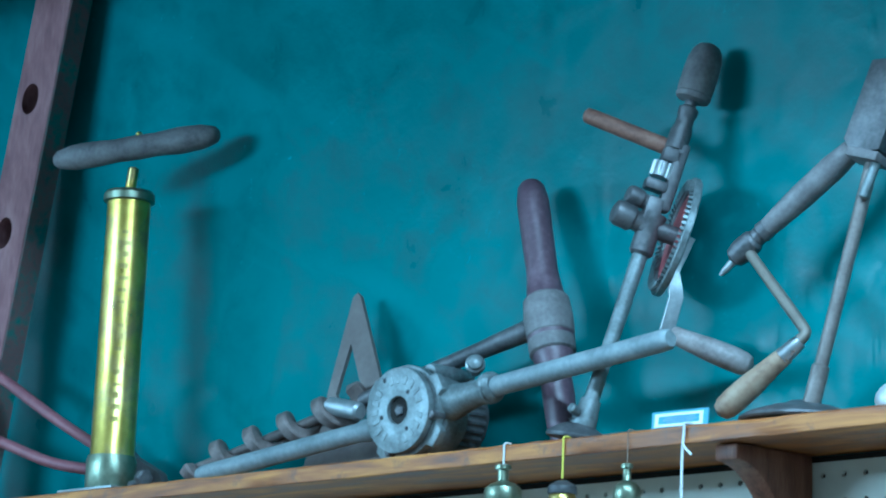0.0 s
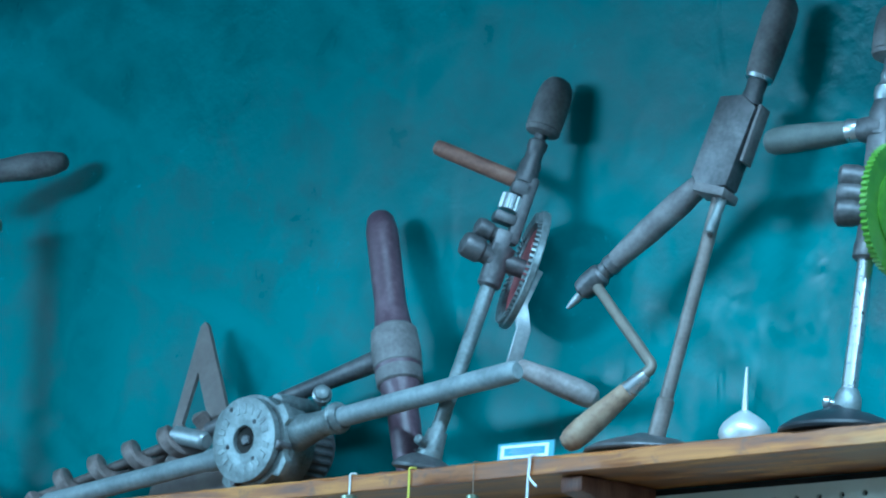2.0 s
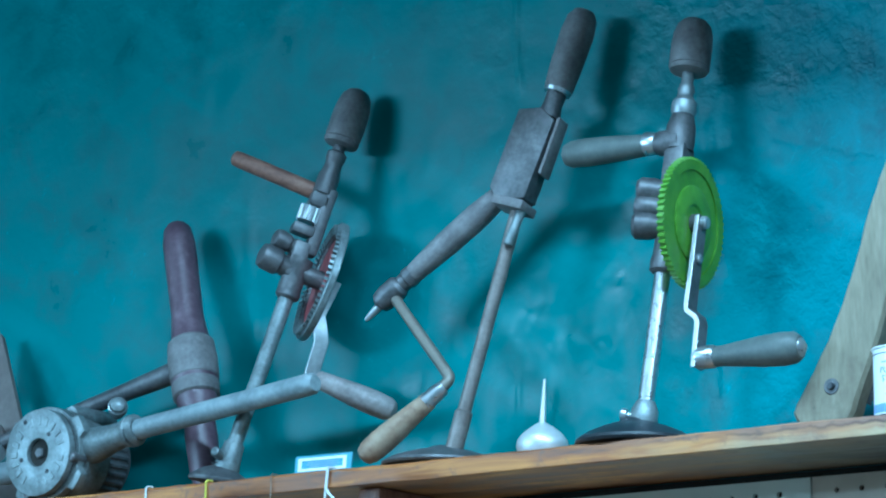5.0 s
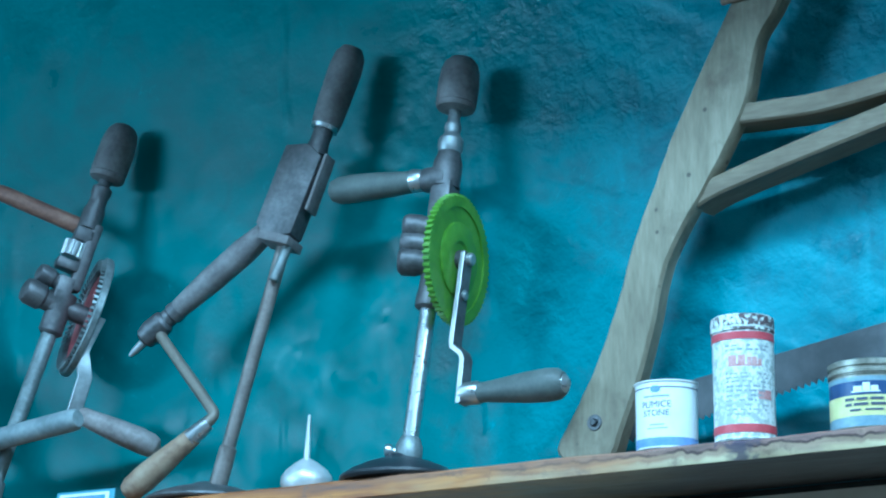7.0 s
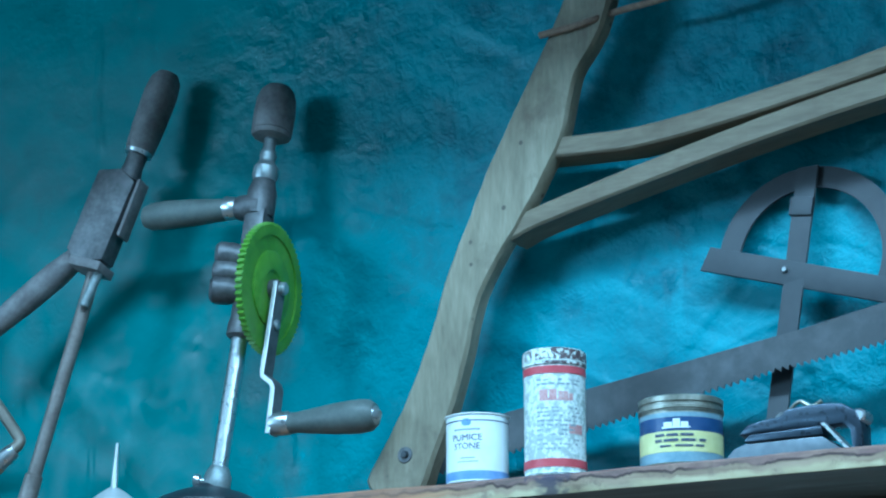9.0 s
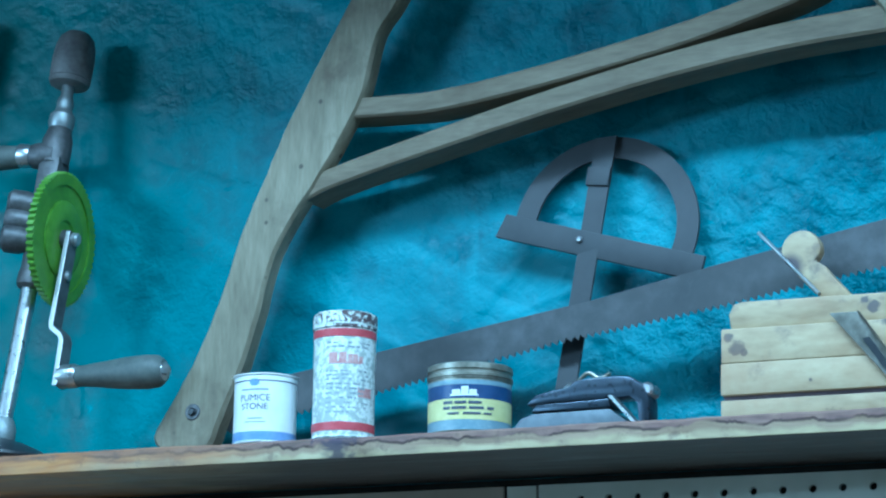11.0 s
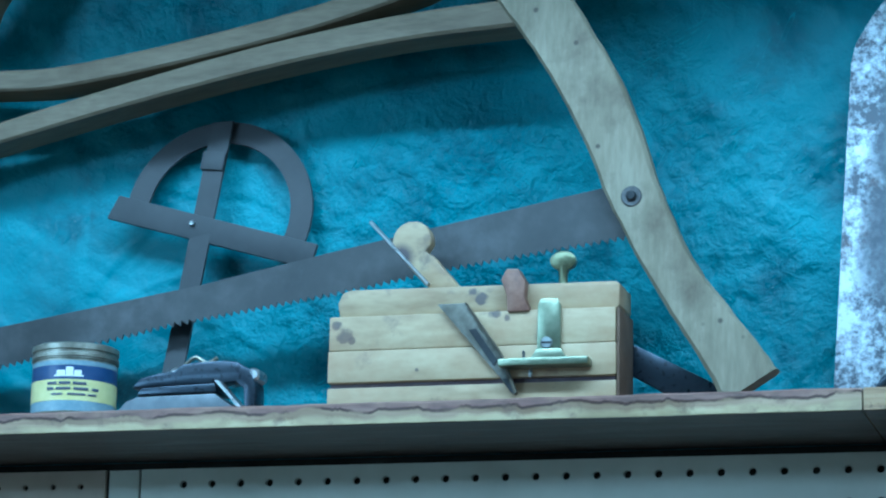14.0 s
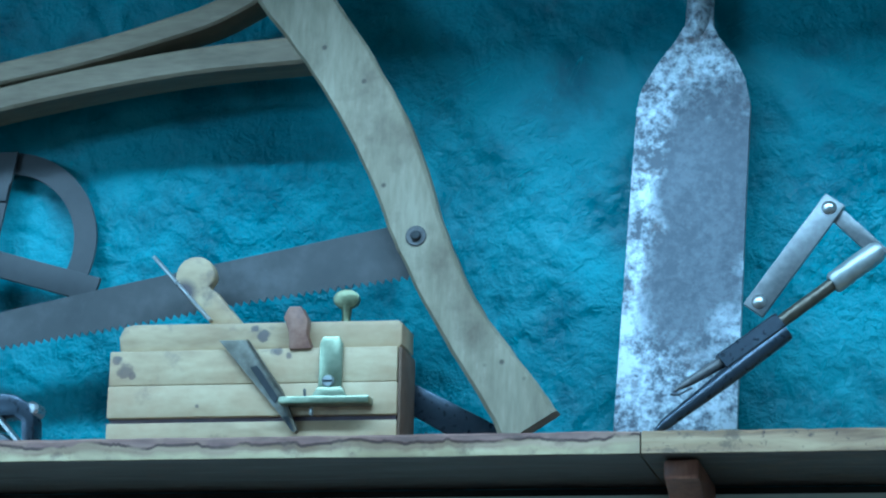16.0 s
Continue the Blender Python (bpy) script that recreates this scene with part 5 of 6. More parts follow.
    part("end_cap", lathe(at(0.149, -0.003, 0.0862), at(0.156, -0.003, 0.0866), [(0, 0.0095), (0.5, 0.0085), (1, 0.004)], 18), BRIGHT, ob)


red_drill()
box_drill()
green_drill()


def oiler():
    c = (-0.787, -0.112, TOP + 0.0005)
    ob = thing("oil_can", "small bright domed oil can with a thin spout", "oil can", c)
    part("reservoir", lathe(c, (c[0], c[1], 2.0305), [(0, 0.019), (0.05, 0.0225), (0.25, 0.0246), (0.45, 0.0236), (0.65, 0.0195), (0.85, 0.0120), (1, 0.005), (1, 0)], 36), SATIN, ob)
    part("spout", lathe((c[0], c[1], 2.028), (c[0] + 0.003, c[1], 2.072), [(0, 0.0040), (0.1, 0.0030), (1, 0.0013)], 14), SATIN, ob)


def card():
    ob = thing("label_card", "pale blue card with a white frame standing on the shelf", "card", (-1.027, -0.135, TOP))
    m = local((-1.027, -0.139, TOP + 0.0005), (0, 0.10, 1), (1, 0.04, 0))
    part("backing", prism([(-0.034, 0), (0.034, 0), (0.034, 0.0175), (-0.034, 0.0175)], 0.0015, m), CARD, ob)
    part("white_frame", prism([(-0.030, 0.002), (0.028, 0.002), (0.028, 0.0150), (-0.030, 0.0150)], 0.0006, m @ Matrix.Translation((0, -0.0006, 0)),
         holes=[[(-0.026, 0.0045), (0.024, 0.0045), (0.024, 0.0125), (-0.026, 0.0125)]]), WHITE_CARD, ob, "white printed frame")
    bm = bmesh.new()
    for z, w in ((0.0105, 0.036), (0.0083, 0.040), (0.0062, 0.032)):
        prism([(-w / 2, z - 0.0005), (w / 2, z - 0.0005), (w / 2, z + 0.0005), (-w / 2, z + 0.0005)], 0.0004, m @ Matrix.Translation((0, -0.0005, 0)), bm=bm)
    part("print_line", bm, PALE_BLUE, ob, "faint unreadable lines")


def bob(x, mat, string, z_top, r, label, neck=True, cord=0.0011):
    y = FRONT - 0.003
    ob = thing("plumb_bob", label, "plumb bob", (x, y, z_top - 0.085), "plumb bobs on strings")
    prof = [(0, 0.0), (0.02, 0.0012), (0.55, r * 0.62), (0.78, r * 0.98), (0.86, r), (0.92, r * 0.93), (0.97, r * 0.66), (1, r * 0.3)]
    body = part("weight", lathe((x, y, z_top - 0.085), (x, y, z_top), prof, 30), mat, ob)
    if neck:
        part("neck", lathe((x, y, z_top - 0.002), (x, y, z_top + 0.017), [(0, r * 0.42), (0.15, r * 0.30), (0.7, r * 0.28), (0.75, r * 0.44), (0.95, r * 0.44), (1, r * 0.3)], 20), mat, body)
    else:
        part("cap", lathe((x, y, z_top - 0.006), (x, y, z_top + 0.008), [(0, r * 0.98), (0.1, r * 1.04), (0.55, r * 1.02), (0.75, r * 0.8), (1, r * 0.35)], 26), DARK_STEEL, body, "dark steel cap")
    part("string", sweep(smooth_line([(x, y, z_top + 0.010), (x, y + 0.001, 1.993), (x, FRONT - 0.0015, 2.0005), (x + 0.0008, FRONT + 0.004, TOP + 0.0018), (x + 0.001, FRONT + 0.007, TOP + 0.0014)], 5), circle(cord, 6), hint=(1, 0, 0)), string, ob)


def loose_string(x):
    ob = thing("string", "white string with a knot hanging over the shelf edge", "string", (x, FRONT - 0.003, 1.80))
    part("cord", sweep(smooth_line([(x - 0.004, FRONT - 0.003, 1.82), (x - 0.003, FRONT - 0.003, 1.95), (x, FRONT - 0.003, 1.994), (x, FRONT, TOP + 0.002), (x, FRONT + 0.03, TOP + 0.0016)], 6), circle(0.0014, 6), hint=(1, 0, 0)), TWINE, ob)
    part("loose_end", sweep([(x - 0.001, FRONT - 0.004, 1.982), (x + 0.004, FRONT - 0.005, 1.976), (x + 0.0105, FRONT - 0.005, 1.970)], circle(0.0013, 6), hint=(0, 1, 0)), TWINE, ob)


oiler()
card()
bob(-1.245, PALE_BRASS, TWINE, 1.962, 0.0195, "tarnished brass plumb bob on a white string")
bob(-1.165, BRASS, YELLOW_TWINE, 1.949, 0.0145, "small yellow brass plumb bob on a yellow string", False)
bob(-1.081, PALE_BRASS, BROWN_TWINE, 1.951, 0.0140, "small tarnished plumb bob on a thin brown string", True, 0.0005)
loose_string(-1.010)


# ---- things: the bow saw ----
def saw_y(x, z):
    """Front of the saw, whose west end stands nearer the wall."""
    return -0.100 + (z - 2.0) * 0.02 + (0.3 - x) * 0.052


def limb(ob, name, left, right, thick, label):
    """A shaped wooden arm between two outlines given as rows of (x, z)."""
    def along(rows, k):
        pts = smooth_line([(x, 0, z) for x, z in rows], 10)
        f = k * (len(pts) - 1)
        i = min(int(f), len(pts) - 2)
        return pts[i].lerp(pts[i + 1], f - i)
    bm = bmesh.new()
    rings = []
    n_ = 44
    rng = random.Random(label)
    for k in range(n_ + 1):
        a, b = along(left, k / n_), along(right, k / n_)
        c = 0.0035
        d = (b - a).normalized()
        a, b = a + d * rng.uniform(-0.0009, 0.0009), b + d * rng.uniform(-0.0009, 0.0009)
        ring = []
        for p, off in ((a + d * c, 0), (b - d * c, 0), (b, c), (b, thick - c), (b - d * c, thick), (a + d * c, thick), (a, thick - c), (a, c)):
            ring.append(bm.verts.new((p.x, saw_y(p.x, p.z) + off, p.z)))
        rings.append(ring)
    for r0, r1 in zip(rings, rings[1:]):
        for k in range(8):
            bm.faces.new((r0[k], r0[(k + 1) % 8], r1[(k + 1) % 8], r1[k]))
    bm.faces.new(rings[0])
    bm.faces.new(rings[-1])
    return part(name, bm, SAW_WOOD, ob, label)


def washer_bolt(ob, x, z, r):
    y = saw_y(x, z)
    b = part("washer", lathe((x, y - 0.0015, z), (x, y + 0.001, z), [(0, r * 0.9), (0.3, r), (1, r)], 24), DARK_STEEL, ob)
    part("bolt_head", lathe((x, y - 0.0045, z), (x, y, z), [(0, r * 0.35), (0.3, r * 0.5), (1, r * 0.5)], 14), BLACK, b)


def bow_saw():
    ob = thing("bow_saw", "large pale wooden frame saw with long toothed blade", "saw", (-0.1, -0.09, TOP))
    limb(ob, "saw_arm", [(-0.5378, 2.0082), (-0.5523, 2.0272), (-0.5303, 2.0646), (-0.5046, 2.1137), (-0.4876, 2.1576), (-0.4679, 2.215), (-0.4525, 2.2497), (-0.4303, 2.2997), (-0.3962, 2.3645), (-0.3603, 2.4287), (-0.3381, 2.4871), (-0.3297, 2.5341)],
         [(-0.4961, 2.0078), (-0.4889, 2.0246), (-0.4636, 2.0866), (-0.4471, 2.1424), (-0.432, 2.193), (-0.3873, 2.2604), (-0.3525, 2.3205), (-0.3375, 2.3778), (-0.31, 2.4201), (-0.2937, 2.4861), (-0.2944, 2.5333)], 0.022, "pale weathered wooden saw arm")
    limb(ob, "saw_arm", [(0.3147, 2.0012), (0.2905, 2.0421), (0.2662, 2.0812), (0.2373, 2.1327), (0.2172, 2.1753), (0.1974, 2.2235), (0.1669, 2.2822), (0.1324, 2.3331), (0.0979, 2.3792), (0.0736, 2.4315), (0.0714, 2.5251)],
         [(0.3551, 2.0259), (0.3454, 2.0396), (0.3161, 2.0796), (0.2908, 2.1137), (0.2687, 2.1592), (0.2518, 2.2065), (0.2311, 2.264), (0.1987, 2.3244), (0.1643, 2.377), (0.133, 2.4303), (0.1138, 2.5242)], 0.022, "curved pale wooden saw arm")

    def bar(pts, w0, w1, label):
        line = smooth_line([(x, saw_y(x, z) + 0.023, z) for x, z in pts], 8)
        grow = [(1 + (w1 / w0 - 1) * k / (len(line) - 1), 1) for k in range(len(line))]
        return part("stretcher", sweep(line, rect(w0, 0.040, 0.002), (0, 1, 0.02), scales=grow), BAR_WOOD, ob, label)
    bar([(-0.4109, 2.2404), (-0.3775, 2.2525), (-0.2701, 2.2773), (-0.1636, 2.2996), (-0.0601, 2.3179), (0.0416, 2.3305), (0.1404, 2.3354)], 0.0165, 0.0235, "curved wooden stretcher")
    bar([(-0.3865, 2.3154), (-0.3234, 2.3119), (-0.2726, 2.3115), (-0.1809, 2.3219), (-0.0602, 2.3418), (0.0206, 2.3607), (0.0619, 2.3732), (0.1103, 2.3978)], 0.0180, 0.0200, "second curved wooden stretcher")
    # blade: plate with a toothed lower edge
    top = [(-0.5325, 2.0616), (-0.3333, 2.093), (-0.1367, 2.1221), (-0.03, 2.1422), (0.0871, 2.163), (0.2445, 2.1899)]
    low = [(-0.5347, 2.0247), (-0.3319, 2.0594), (-0.1615, 2.091), (-0.0097, 2.1113), (0.0881, 2.1271), (0.2436, 2.1455)]
    teeth = []
    n_ = 118
    for k in range(n_):
        for s, d in ((0.0, 0.0), (0.75, 0.0042), (0.95, 0.0)):
            x = low[0][0] + (low[-1][0] - low[0][0]) * (k + s) / n_
            i = max(j for j in range(len(low) - 1) if low[j][0] <= x)
            f = (x - low[i][0]) / (low[i + 1][0] - low[i][0])
            teeth.append((x, low[i][1] + f * (low[i + 1][1] - low[i][1]) - d))
    teeth.append(low[-1])
    outline = teeth + top[::-1]
    bm = bmesh.new()
    vs = [bm.verts.new((x, saw_y(x, z) + 0.021, z)) for x, z in outline]
    es = [bm.edges.new((vs[k], vs[(k + 1) % len(vs)])) for k in range(len(vs))]
    got = bmesh.ops.triangle_fill(bm, use_beauty=True, edges=es)
    res = bmesh.ops.extrude_face_region(bm, geom=[g for g in got["geom"] if isinstance(g, bmesh.types.BMFace)])
    bmesh.ops.translate(bm, verts=[g for g in res["geom"] if isinstance(g, bmesh.types.BMVert)], vec=(0, 0.0014, 0))
    part("saw_blade", bm, BLADE, ob, "dull grey toothed steel blade", None)
    washer_bolt(ob, 0.2396, 2.1702, 0.0085)
    washer_bolt(ob, -0.5116, 2.0466, 0.0075)
    # tension cord high between the arms
    cord = [(-0.3719, -0.0597, 2.4194), (-0.3383, -0.0624, 2.4216), (-0.3178, -0.0604, 2.426), (-0.3023, -0.05, 2.4333), (-0.22, -0.055, 2.442), (-0.06, -0.07, 2.472), (0.085, -0.08, 2.482)]
    part("tension_cord", sweep(smooth_line(cord, 6), circle(0.0032, 8), hint=(0, 1, 0.1)), BROWN_TWINE, ob, "dark brown tension cord")


def angle_gauge():
    ob = thing("bevel_gauge", "dull grey steel semicircular angle gauge leaning on the wall", "gauge", (-0.165, -0.055, TOP))
    c = Vector((-0.1405, -0.016, 2.1942))
    m = local(c, (0.16, 0.10, 0.98), (1, 0, -0.16))
    tilt = m @ Matrix.Rotation(radians(4), 4, "Y")
    ring = arc(0.0025, 0, 0.0845, 194, -19, 44) + arc(0.0025, 0, 0.0650, -23, 198, 44)
    part("arc_plate", prism(ring, 0.003, tilt @ Matrix.Translation((0, 0.001, 0)), 0.0), GAUGE, ob)
    bar = local((-0.2355, -0.023, 2.2045), (0.273, 0.05, 0.96), (0.962, 0, -0.273))
    part("base_bar", prism([(0.002, -0.012), (0.195, -0.012), (0.195, 0.010), (0.006, 0.010)], 0.0045, bar, 0.0006), GAUGE, ob, "straight steel base bar")
    part("pin", lathe((-0.158, -0.0265, 2.1835), (-0.158, -0.018, 2.1835), [(0, 0.0018), (0.2, 0.0027), (1, 0.0027)], 12), BRIGHT, ob)
    p0, p1 = Vector((-0.171, -0.034, TOP + 0.001)), Vector((-0.137, -0.004, 2.277))
    arm = local(p0, p1 - p0, (1, 0, 0))
    La = (p1 - p0).length
    part("swing_arm", prism([(-0.0095, 0), (0.0085, 0), (0.0085, La), (-0.0105, La - 0.003)], 0.0028, arm @ Matrix.Translation((0, -0.008, 0)), 0.0), GAUGE, ob, "long straight swing arm")
    part("clip", prism([(-0.0125, La - 0.047), (0.0085, La - 0.047), (0.0085, La - 0.030), (-0.0125, La - 0.030)], 0.0065, arm @ Matrix.Translation((0, -0.0105, 0)), 0.001), GAUGE, ob)


# ---- things: the tins ----
def letters(text, size, bold=0.0):
    """A mesh of flat letters in the x, y plane, centred on x."""
    cu = bpy.data.curves.new("letters", "FONT")
    cu.body, cu.size, cu.align_x, cu.extrude = text, 1.0, "CENTER", 0.0
    cu.offset = bold
    ob = bpy.data.objects.new("letters", cu)
    scene.collection.objects.link(ob)
    dg = bpy.context.evaluated_depsgraph_get()
    me = bpy.data.meshes.new_from_object(ob.evaluated_get(dg))
    bpy.data.objects.remove(ob)
    bpy.data.curves.remove(cu)
    me.transform(Matrix.Scale(size, 4))
    return me


def wrap(ob, text, size, c, r, phi, z, mat, bold=0.0):
    me = letters(text, size, bold)
    bm = bmesh.new()
    bm.from_mesh(me)
    bpy.data.meshes.remove(me)
    for v in bm.verts:
        a = radians(phi) + v.co.x / r
        v.co = Vector((c[0] + (r + 0.0003) * math.cos(a), c[1] + (r + 0.0003) * math.sin(a), z + v.co.y))
    return part("lettering", bm, mat, ob, "printed letters", None)


def tin_body(ob, name, c, r, h, mat, lip=0.0012):
    prof = [(0, r * 0.9), (0.005, r + lip * 0.3), (0.02, r + lip), (0.035, r), (0.96, r), (0.975, r + lip), (0.99, r + lip), (0.995, r - 0.001), (0.985, r - 0.004), (0.985, 0)]
    return part(name, lathe(c, (c[0], c[1], c[2] + h), prof, 48), mat, ob)


def band(ob, c, r, z0, z1, mat, name="painted_band", label=""):
    bm = lathe((c[0], c[1], z0), (c[0], c[1], z1), [(0, r), (0, r + 0.00025), (1, r + 0.00025), (1, r)], 48)
    return part(name, bm, mat, ob, label)


FACING = -50.0      # the way the labels face, degrees from east


def pumice_tin():
    c, r, h = (-0.409, -0.117, TOP + 0.0005), 0.0268, 0.0605
    ob = thing("pumice_tin", "small white tin lettered pumice stone with a blue foot band", "tin", c, "tins on the shelf")
    tin_body(ob, "tin", c, r, h, WHITE_TIN)
    band(ob, c, r, TOP + 0.003, TOP + 0.0105, PALE_BLUE, "foot_band", "pale blue foot band")
    band(ob, c, r, TOP + 0.0535, TOP + 0.0545, INK, "rim_line")
    phi = FACING - 34
    wrap(ob, "PUMICE", 0.0080, c, r, phi, TOP + 0.0365, INK)
    wrap(ob, "STONE", 0.0076, c, r, phi, TOP + 0.0292, INK)
    for line in ((0, 26, TOP + 0.0455, TOP + 0.0470), (2, 14, TOP + 0.0210, TOP + 0.0220), (2, 20, TOP + 0.0180, TOP + 0.0188)):
        print_bars(ob, c, r, phi, [line], GREY_INK)
    print_bars(ob, c, r, phi, [(0, 9, TOP + 0.0505, TOP + 0.0545), (0, 6, TOP + 0.0495, TOP + 0.0555)], PALE_BLUE, "badge")


def tall_tin():
    c, r, h = (-0.3345, -0.118, TOP + 0.0005), 0.0262, 0.110
    ob = thing("shaker_tin", "tall white shaker tin with red bands, its print badly rubbed", "tin", c, "tins on the shelf")
    tin_body(ob, "tin", c, r, h - 0.010, SPECKLED)
    cap = part("cap", lathe((c[0], c[1], TOP + 0.0955), (c[0], c[1], TOP + 0.1105), [(0, r + 0.0004), (0.03, r + 0.0012), (0.85, r + 0.0010), (0.97, r * 0.93), (1, r * 0.85), (0.94, r * 0.8), (0.94, 0)], 48), RUSTY_CAP, ob, "speckled rusty cap")
    band(ob, c, r + 0.0002, TOP + 0.0875, TOP + 0.0940, RED_TIN, "painted_band", "red band")
    band(ob, c, r + 0.0002, TOP + 0.0075, TOP + 0.0145, RED_TIN, "painted_band", "red band")
    phi = FACING - 10
    rng = random.Random(11)
    print_bars(ob, c, r, phi, [(-4, 30, TOP + 0.0640, TOP + 0.0655), (-26, 8, TOP + 0.0650, TOP + 0.0735), (-8, 7, TOP + 0.0645, TOP + 0.0735), (6, 4, TOP + 0.0645, TOP + 0.0720), (16, 5, TOP + 0.0645, TOP + 0.0720), (27, 4, TOP + 0.0645, TOP + 0.0705)], FADED_RED, "print_block")
    print_bars(ob, c, r, phi, [(38, 16, TOP + 0.036, TOP + 0.044)], FADED_RED, "print_block")
    rows = []
    for z in (0.081, 0.0775, 0.057, 0.0535, 0.050, 0.046, 0.042, 0.038, 0.034, 0.030, 0.026, 0.022):
        a = -40
        while a < 40:
            w = 2 + rng.random() * 6
            if rng.random() < 0.72:
                rows.append((a + w, w, TOP + z, TOP + z + 0.0012 + rng.random() * 0.0008))
            a += 2 * w + 2 + rng.random() * 4
    print_bars(ob, c, r, phi, rows, GREY_INK)


def paste_tin():
    c, r, h = (-0.2235, -0.107, TOP + 0.0005), 0.0345, 0.059
    ob = thing("paste_tin", "squat dark blue tin with a cream label band and tarnished lid", "tin", c, "tins on the shelf")
    tin_body(ob, "tin", c, r, h - 0.012, TIN)
    band(ob, c, r, TOP + 0.0285, TOP + 0.0400, BLUE_TIN, "label_wrap", "dark blue printed label")
    band(ob, c, r, TOP + 0.0025, TOP + 0.0108, GREY_BLUE, "foot_band", "rubbed grey-blue foot band")
    band(ob, c, r, TOP + 0.0402, TOP + 0.0440, GREY_BLUE, "neck_band", "pale grey-blue neck band")
    band(ob, c, r + 0.0001, TOP + 0.0110, TOP + 0.0283, CREAM_TIN, "label_band", "cream label band")
    lid = part("lid", lathe((c[0], c[1], TOP + 0.0475), (c[0], c[1], TOP + 0.0595), [(0, r * 0.97), (0.05, r + 0.0012), (0.25, r + 0.0012), (0.3, r - 0.0005), (0.5, r - 0.0005), (0.55, r + 0.0010), (0.9, r + 0.0010), (1, r * 0.96), (0.85, r * 0.9), (0.85, 0)], 48), TIN, ob, "tarnished ridged lid")
    phi = FACING - 22
    print_bars(ob, c, r + 0.0002, phi, [(-14, 6, TOP + 0.0315, TOP + 0.0358), (-2, 5, TOP + 0.0315, TOP + 0.0385), (9, 5, TOP + 0.0315, TOP + 0.0358), (-3, 20, TOP + 0.0306, TOP + 0.0318)], WHITE_TIN, "print_block")
    print_bars(ob, c, r + 0.0006, phi, [(-26, 7, TOP + 0.0240, TOP + 0.0262), (-8, 8, TOP + 0.0240, TOP + 0.0262), (12, 9, TOP + 0.0240, TOP + 0.0262), (-28, 5, TOP + 0.0195, TOP + 0.0217), (-10, 10, TOP + 0.0195, TOP + 0.0217), (14, 10, TOP + 0.0195, TOP + 0.0217), (34, 5, TOP + 0.0195, TOP + 0.0217), (-18, 8, TOP + 0.0152, TOP + 0.0168), (8, 12, TOP + 0.0152, TOP + 0.0168), (30, 6, TOP + 0.0152, TOP + 0.0168)], INK)


def trimmer():
    """A low metal tool with an arched dark strap."""
    ob = thing("hand_trimmer", "small blued-steel hand tool with an arched strap and bright edges", "hand tool", (-0.115, -0.10, TOP))
    m = Matrix.Translation((0, -0.132, TOP + 0.0008))
    part("base", prism([(-0.176, 0), (-0.072, 0), (-0.092, 0.0135), (-0.158, 0.0125), (-0.168, 0.009)], 0.040, m, 0.0015), surface("slate_steel", [(0.10, 0.115, 0.135), (0.16, 0.18, 0.205)], 30, 0.45, 0.3), ob, "slate-grey steel wedge base")
    part("upper_plate", prism([(-0.160, 0.0145), (-0.091, 0.0155), (-0.093, 0.0225), (-0.156, 0.0205)], 0.034, m @ Matrix.Translation((0, 0.003, 0)), 0.001), BLUED, ob)
    strap = [(-0.168, 0.0215), (-0.160, 0.0300), (-0.145, 0.0335), (-0.132, 0.0350), (-0.124, 0.0405), (-0.108, 0.0420), (-0.090, 0.0425), (-0.078, 0.0410), (-0.066, 0.0340), (-0.061, 0.0220), (-0.0605, 0.0010),
             (-0.070, 0.0010), (-0.0715, 0.0190), (-0.078, 0.0245), (-0.092, 0.0235), (-0.120, 0.0235), (-0.150, 0.0225)]
    part("strap", prism(strap, 0.024, m @ Matrix.Translation((0, 0.010, 0)), 0.0025), BLUED, ob, "arched dark blued strap")
    part("edge_blade", prism([(-0.0915, 0.0235), (-0.0885, 0.0240), (-0.068, 0.0015), (-0.071, 0.0010)], 0.016, m @ Matrix.Translation((0, -0.002, 0)), 0.0), BRIGHT, ob, "bright slanting edge")
    part("end_curl", lathe((-0.0645, -0.120, TOP + 0.031), (-0.0645, -0.098, TOP + 0.031), [(0, 0.004), (0.1, 0.0058), (0.9, 0.0058), (1, 0.004)], 18), BRIGHT, ob, "bright curled end")
    part("rivet", lathe((-0.133, -0.112, TOP + 0.034), (-0.133, -0.112, TOP + 0.0405), [(0, 0.005), (0.5, 0.0048), (1, 0.002)], 14), BRIGHT, ob)
    part("wing_nut", sweep(smooth_line([(-0.127, -0.108, TOP + 0.043), (-0.118, -0.108, TOP + 0.049), (-0.108, -0.108, TOP + 0.044), (-0.099, -0.108, TOP + 0.048)], 5), circle(0.0016, 8)), TIN, ob)


bow_saw()
angle_gauge()
pumice_tin()
tall_tin()
paste_tin()
trimmer()


